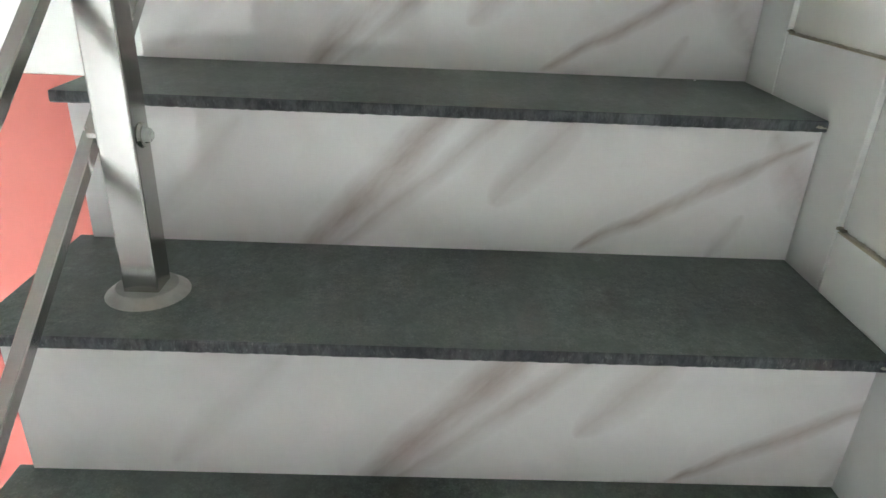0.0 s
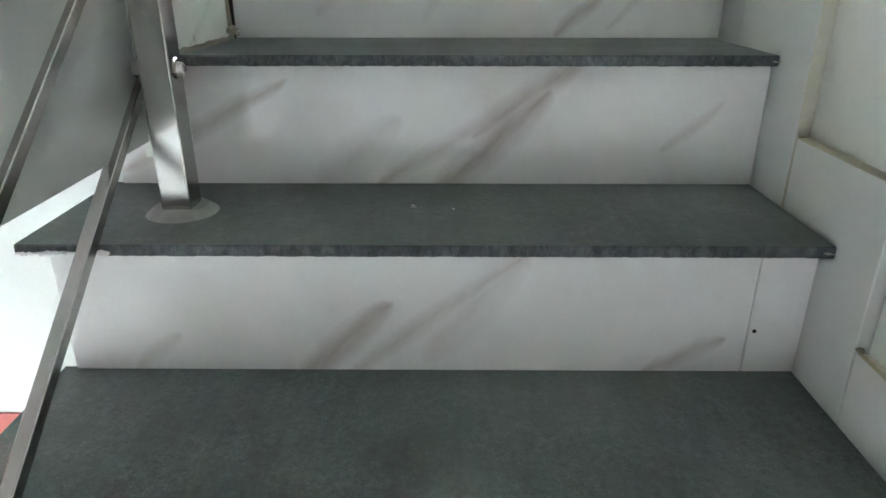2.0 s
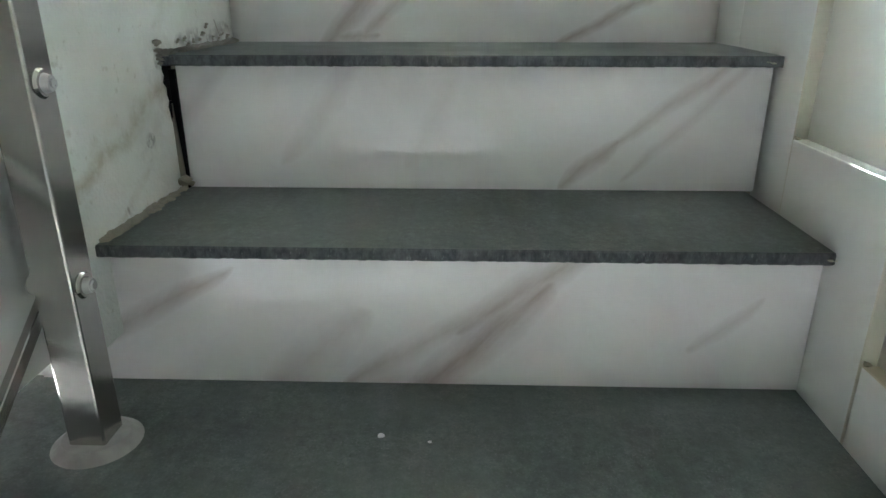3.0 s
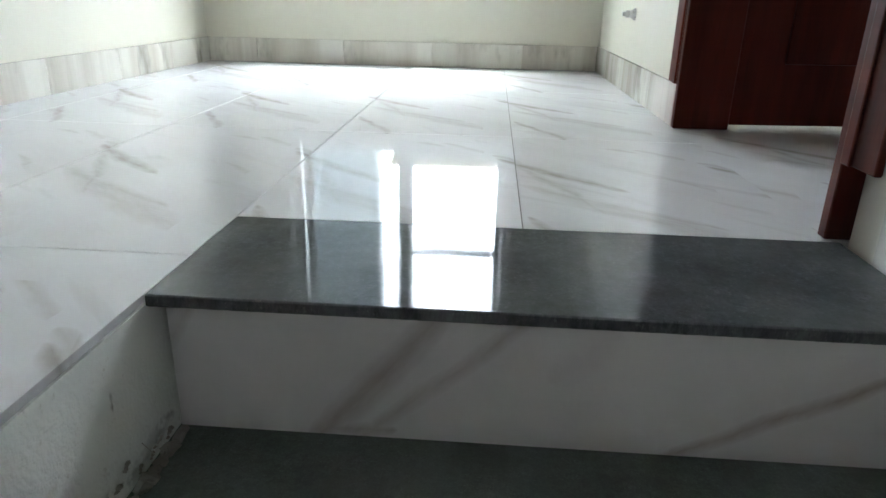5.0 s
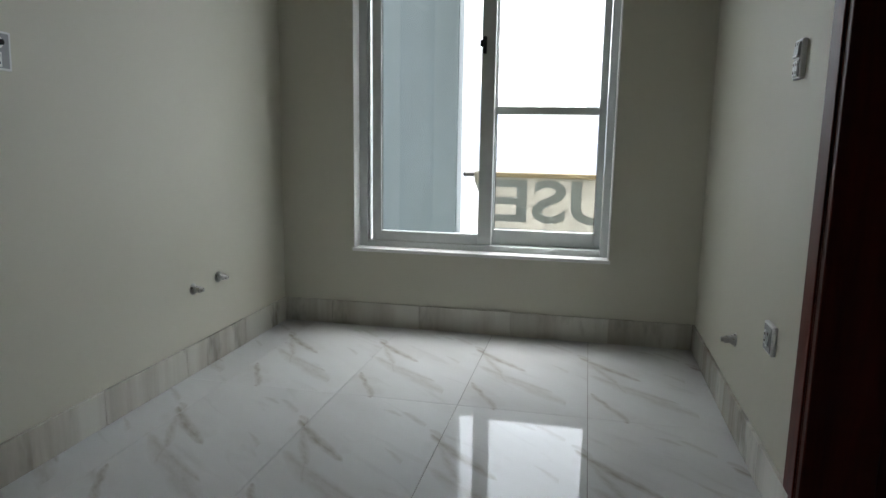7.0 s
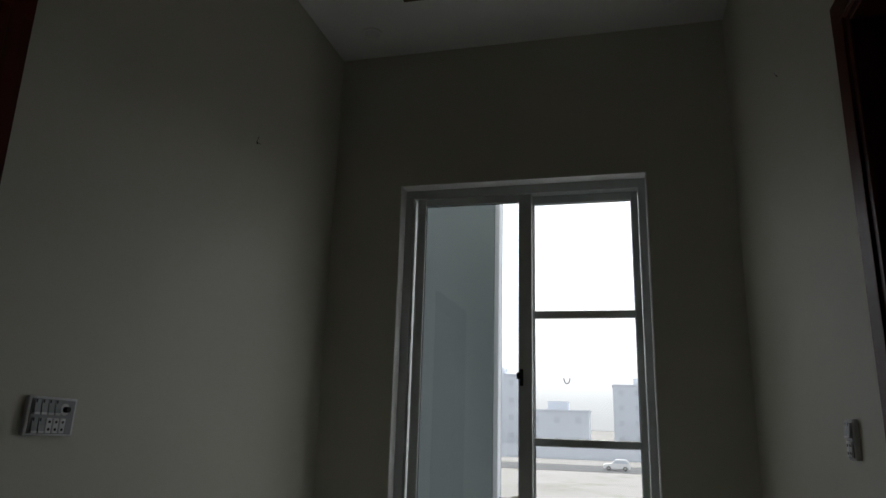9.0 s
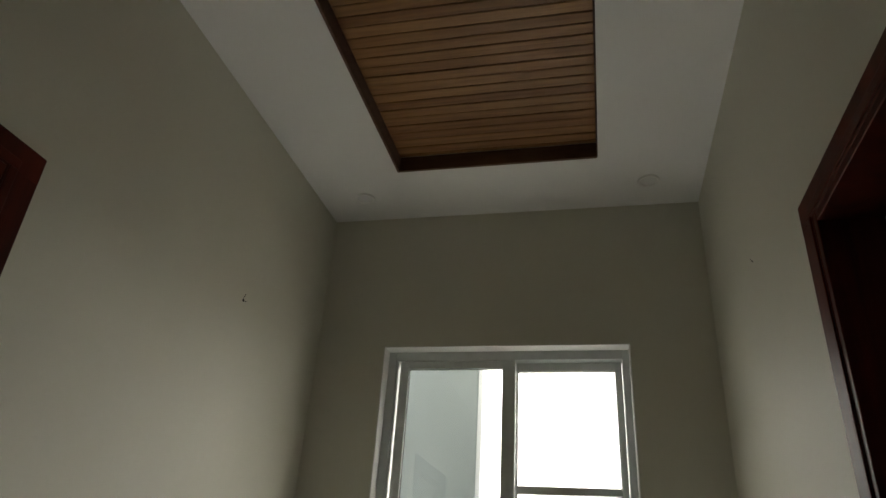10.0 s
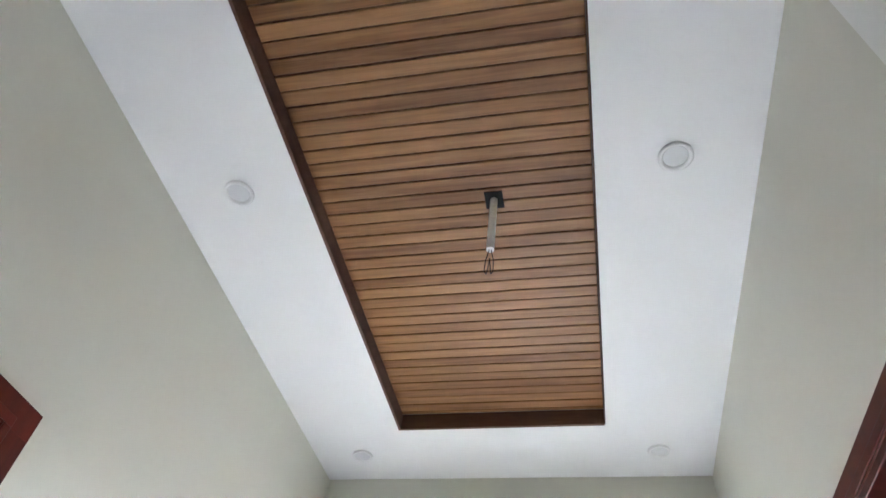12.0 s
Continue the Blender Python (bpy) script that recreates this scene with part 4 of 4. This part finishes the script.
outlet(sw3, -0.012, 0.0)
rocker(sw3, 0.014, 0.0)


def downlight(at):
    d = thing("downlight", "round white recessed ceiling downlight, switched off", "downlight", at, "ceiling downlights")
    bm = bmesh.new()
    n = 28
    rings = [(0.052, 0.0), (0.052, -0.007), (0.049, -0.010), (0.042, -0.010), (0.037, -0.001)]
    loops = [[bm.verts.new((r * math.cos(2 * math.pi * k / n), r * math.sin(2 * math.pi * k / n), z)) for k in range(n)] for r, z in rings]
    for a, b in zip(loops, loops[1:]):
        for k in range(n):
            bm.faces.new((a[k], a[(k + 1) % n], b[(k + 1) % n], b[k]))
    smooth(part("ring", bm, LAMPWHITE, d))
    part("diffuser", tube(bmesh.new(), (0, 0, -0.0005), (0, 0, -0.003), 0.037, 28), MILKY, d, "milky white diffuser")
    return d


dl = downlight(pose(-1.141, 0.822, ZC))
for p in ((0.277, 0.846), (-1.150, 2.468), (0.272, 2.471), (-1.141, -0.82), (0.277, -0.82)):
    copy_thing(dl, pose(*p, ZC))

# ceiling hook point: hole, conduit and bare wire ends
cond = thing("lamp_outlet", "open ceiling outlet with a hanging white conduit and wires", "lamp outlet", pose(-0.298, 1.005, 3.055))
# black sheet under the boards, drawn as the dark of the opening
part("hole", boxes(((-0.030, -0.036, -0.0035), (0.032, 0.036, -0.0015))), BLACK, cond, "black square sheet for the dark of the cut-out")
part("conduit", tube(bmesh.new(), (0, 0, 0.0), (-0.002, -0.004, -0.262), 0.0125, 16), CONDUIT, cond, "white plastic conduit")
part("cleat", boxes(((-0.008, -0.010, -0.02), (0.010, 0.008, -0.002)), bevel=0.002), CHROME, cond)
for sx in (-1, 1):
    bm = bmesh.new()
    pts = [Vector((sx * 0.002 - 0.002, -0.004, -0.255)), Vector((sx * 0.012 - 0.002, -0.007, -0.315)), Vector((sx * 0.014 - 0.003, -0.006, -0.36)), Vector((sx * 0.007 - 0.003, -0.004, -0.372)), Vector((-sx * 0.001 - 0.002, -0.004, -0.30))]
    for a, b in zip(pts, pts[1:]):
        tube(bm, a, b, 0.0011, 6)
    part("wire", bm, RUST, cond, "thin dark wire end")

hook = thing("wire_outlet", "small hole in the wall with short wire ends", "wire outlet", pose(XL, 1.919, 2.174, 0, 0, 90), "wall wire outlets")
# black disc for the dark of the wall hole
part("hole", tube(bmesh.new(), (0, 0.0, 0), (0, -0.0015, 0), 0.006, 12), BLACK, hook)
for dx in (-0.004, 0.005):
    part("wire", tube(bmesh.new(), (dx, 0, 0), (dx * 2, -0.012, 0.012 - 3 * dx), 0.0013, 6), RUST, hook)

copy_thing(hook, pose(XR, 1.865, 2.235, 0, 0, -90) @ Matrix.Diagonal((0.55, 0.55, 0.55, 1)))

# ---- outside the window ----
structure("ground", boxes(((-400, -400, -5.7), (400, 900, -5.5))), GROUND, "dusty open ground stretching into the haze", "ground")
structure("foundation", boxes(((-2.43, -4.83, -5.5), (XR + 0.13, YB + 0.22, -3.2)), ((-2.43, -0.20, -3.2), (-2.3, YB + 0.22, -0.1)), ((-2.3, YB, -3.2), (XR, YB + 0.22, -0.1)), ((XR + 0.13, -1.6, -5.5), (3.33, 3.13, -0.1))), GREYWALL, "grey rendered lower storey of the building", "wall")
structure("road", boxes(((-300, 98, -5.5), (300, 112, -5.46))), ASPHALT, "grey road across the open ground", "road")
structure("wall_wing", boxes(((-2.6, 3.50, -5.5), (-0.700, 3.62, 6.0)), ((-0.745, 3.62, -5.5), (-0.700, 3.80, 6.0)), bevel=0.006), GREYWALL, "blue-grey rendered wing wall outside the window", "wall")
# lighter end face of the wing, put in as an added pale strip
structure("trim_wing_edge", boxes(((-0.6995, 3.505, -5.4), (-0.672, 3.61, 5.9)), bevel=0.004), FARWALL, "pale strip added for the lighter end face of the wing wall", "trim")
structure("balcony", boxes(((-0.70, YB + 0.22, -0.35), (2.2, 3.66, -0.15))), GREYWALL, "grey concrete balcony slab", "balcony")

rail = thing("balcony_rail", "dark iron rail fixed to the wing wall", "rail")
part("top_bar", tube(bmesh.new(), (-0.70, 3.57, 0.69), (2.2, 3.57, 0.70), 0.011), RUST, rail)
for xx in (0.45, 1.3, 2.15):
    part("baluster", tube(bmesh.new(), (xx, 3.57, -0.15), (xx, 3.57, 0.69), 0.010), RUST, rail)

bn = thing("banner", "faded yellow vinyl sale banner tied along the balcony rail", "banner")
bm = bmesh.new()
nx, nz = 40, 16
grid = [[bm.verts.new((-0.50 + 1.9 * a / nx, 3.548 + 0.010 * noise.noise((a * 0.25, b * 0.2, 0)), 0.685 - 0.72 * b / nz)) for a in range(nx + 1)] for b in range(nz + 1)]
for b in range(nz):
    for a in range(nx):
        bm.faces.new((grid[b][a], grid[b][a + 1], grid[b + 1][a + 1], grid[b + 1][a]))
bmesh.ops.solidify(bm, geom=bm.faces[:], thickness=0.002)
part("sheet", bm, BANNER, bn)
part("hem", boxes(((-0.50, 3.528, 0.680), (1.40, 3.570, 0.708)), bevel=0.006, seg=2), HEM, bn, "folded tan hem round the rail")
bm = boxes(((-0.600, 3.535, 0.42), (-0.515, 3.560, 0.715)), bevel=0.01, seg=2)
bmesh.ops.subdivide_edges(bm, edges=bm.edges[:], cuts=4, use_grid_fill=True)
for v in bm.verts:
    v.co += Vector((0.022, 0.012, 0.01)) * noise.noise(v.co * 14)
    if v.co.z < 0.6:
        v.co.x = -0.545 + (v.co.x + 0.55) * 0.6
part("loose_end", bm, BANNER, bn, "bunched loose end of the banner")


def lettering(text, x, z, size, stretch):
    cu = bpy.data.curves.new("lettering", "FONT")
    cu.body, cu.size, cu.extrude, cu.offset = text, size, 0.0015, 0.006
    ob = new("lettering_draft", cu)
    dg = bpy.context.evaluated_depsgraph_get()
    me = bpy.data.meshes.new_from_object(ob.evaluated_get(dg))
    bpy.data.objects.remove(ob)
    me.materials.clear()
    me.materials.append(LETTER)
    ob = part("lettering", me, None, bn, "green block letters, paled for haze")
    ob.matrix_basis = Matrix.Translation((x, 3.530, z)) @ Matrix.Rotation(math.pi, 4, "Z") @ Matrix.Rotation(math.pi / 2, 4, "X") @ Matrix.Diagonal((stretch, 1, 1, 1))


lettering("USE", 0.245, 0.432, 0.335, 1.32)
lettering("SALE", 0.235, 0.155, 0.335, 1.02)


def far_house(x, y, w, d, h, floors, bays, label):
    hs = thing("house", label, "house", pose(x, y, -5.5))
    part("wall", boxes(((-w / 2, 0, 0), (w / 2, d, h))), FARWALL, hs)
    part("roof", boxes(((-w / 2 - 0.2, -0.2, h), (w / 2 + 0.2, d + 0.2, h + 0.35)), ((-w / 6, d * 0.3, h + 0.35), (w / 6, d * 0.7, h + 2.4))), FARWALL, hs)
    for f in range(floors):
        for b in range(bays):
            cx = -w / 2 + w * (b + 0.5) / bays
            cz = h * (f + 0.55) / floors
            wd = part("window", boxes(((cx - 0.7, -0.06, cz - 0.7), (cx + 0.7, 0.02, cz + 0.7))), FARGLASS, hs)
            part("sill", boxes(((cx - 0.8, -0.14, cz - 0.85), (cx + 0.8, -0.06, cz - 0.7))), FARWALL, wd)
    return hs


# houses get their distance from haze-paled wall and window colours
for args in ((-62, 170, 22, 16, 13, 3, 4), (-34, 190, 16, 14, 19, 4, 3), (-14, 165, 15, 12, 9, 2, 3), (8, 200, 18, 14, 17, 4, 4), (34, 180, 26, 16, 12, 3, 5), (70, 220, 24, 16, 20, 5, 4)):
    far_house(*args, "house across the open ground, paled and blued for haze")
# glowing backdrop sheet, stands in for haze and covers the dark horizon
haze = Tree("glowing_haze_backdrop")
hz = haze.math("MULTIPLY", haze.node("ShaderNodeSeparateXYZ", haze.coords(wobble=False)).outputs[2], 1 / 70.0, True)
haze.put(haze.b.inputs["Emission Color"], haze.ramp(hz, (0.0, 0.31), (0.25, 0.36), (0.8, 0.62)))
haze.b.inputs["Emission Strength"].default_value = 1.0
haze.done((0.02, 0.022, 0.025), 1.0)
structure("backdrop", boxes(((-500, 600, -5.5), (500, 602, 75))), haze.mat, "glowing backdrop sheet coloured as haze over the plain", "haze")
structure("boundary_wall", boxes(((-120, 128, -5.5), (120, 128.4, -3.2))), FARWALL, "boundary wall beyond the road, paled for haze", "wall")

car = thing("car", "small white hatchback parked by the road", "car", pose(-0.3, 103, -5.46))
bm = bmesh.new()
prism(bm, [(-1.85, 0.3), (1.85, 0.3), (1.88, 0.75), (1.5, 0.9), (0.75, 0.95), (0.1, 1.5), (-1.35, 1.5), (-1.8, 0.95)], -0.8, 0.8)
part("body", bm, CARPAINT, car, "", Matrix.Rotation(math.pi / 2, 4, "Z"))
bm = bmesh.new()
prism(bm, [(0.6, 1.0), (0.08, 1.42), (-1.25, 1.42), (-1.6, 1.0)], -0.805, 0.805)
part("side_window", bm, DARKGLASS, car, "", Matrix.Rotation(math.pi / 2, 4, "Z"))
for sx in (-1.15, 1.15):
    for sy in (-0.72, 0.72):
        w = part("wheel", tube(bmesh.new(), (sx, sy - 0.1, 0.3), (sx, sy + 0.1, 0.3), 0.3, 18), TYRE, car)
        part("rim", tube(bmesh.new(), (sx, sy - 0.105, 0.3), (sx, sy + 0.105, 0.3), 0.18, 14), CHROME, w)


# ---- crumbs, marks ----
def crumb(at, r, seed):
    rg = random.Random(seed)
    bm = bmesh.new()
    bmesh.ops.create_icosphere(bm, subdivisions=2, radius=r, matrix=Matrix.Diagonal((1.2, 0.9, 0.6, 1)))
    for v in bm.verts:
        v.co *= rg.uniform(0.75, 1.2)
    lo = min(v.co.z for v in bm.verts)
    for v in bm.verts:
        v.co.z -= lo
    ob = part("plaster_crumb", bm, CEIL, None, "", at)
    return tagged(ob, "small white plaster crumb lying on the granite tread", "crumb", "plaster crumbs")


crumb(pose(-0.016, -0.612, -0.6), 0.0036, 1)
crumb(pose(0.041, -0.621, -0.6), 0.002, 2)
crumb(pose(0.42, -0.98, -1.0), 0.0018, 3)
part("drill_mark", tube(bmesh.new(), (0.446, FACE[3] + 0.001, -0.736), (0.446, FACE[3] - 0.0012, -0.736), 0.0028, 10), BLACK, stairs, "small dark dot on the riser")
bm = bmesh.new()
arc = [Vector((-0.240 + 0.014 * math.cos(a), FY + 0.058, 1.312 - 0.026 * math.sin(a))) for a in [math.pi * k / 10 for k in range(11)]]
for a, b in zip(arc, arc[1:]):
    tube(bm, a, b, 0.0023, 6)
part("glass_mark", bm, RUST, win, "thin curved dark mark on the glass")

rg = random.Random(21)
for k in range(11):
    y0 = -0.21 + 0.021 * k + rg.uniform(-0.006, 0.006)
    z0 = -0.196 + (rg.random() ** 2) * (0.016 if k < 6 else 0.03)
    dy, dz = rg.uniform(0.004, 0.013), rg.uniform(0.003, 0.012)
    smear("trim_mortar", [(STUB - 0.001, y0, z0), (STUB - 0.0005, y0 + dy, z0 + dz)], CONCRETE, "grey mortar splash on the plaster", rg.uniform(0.0028, 0.0052), 70 + k)
hair = thing("mortar_whisker", "thin grey bristle stuck in crumbled mortar", "bristle")
bm = bmesh.new()
tube(bm, (STUB + 0.004, -0.035, -0.19), (STUB + 0.003, -0.055, -0.158), 0.0006, 5)
part("strand", bm, CONCRETE, hair)
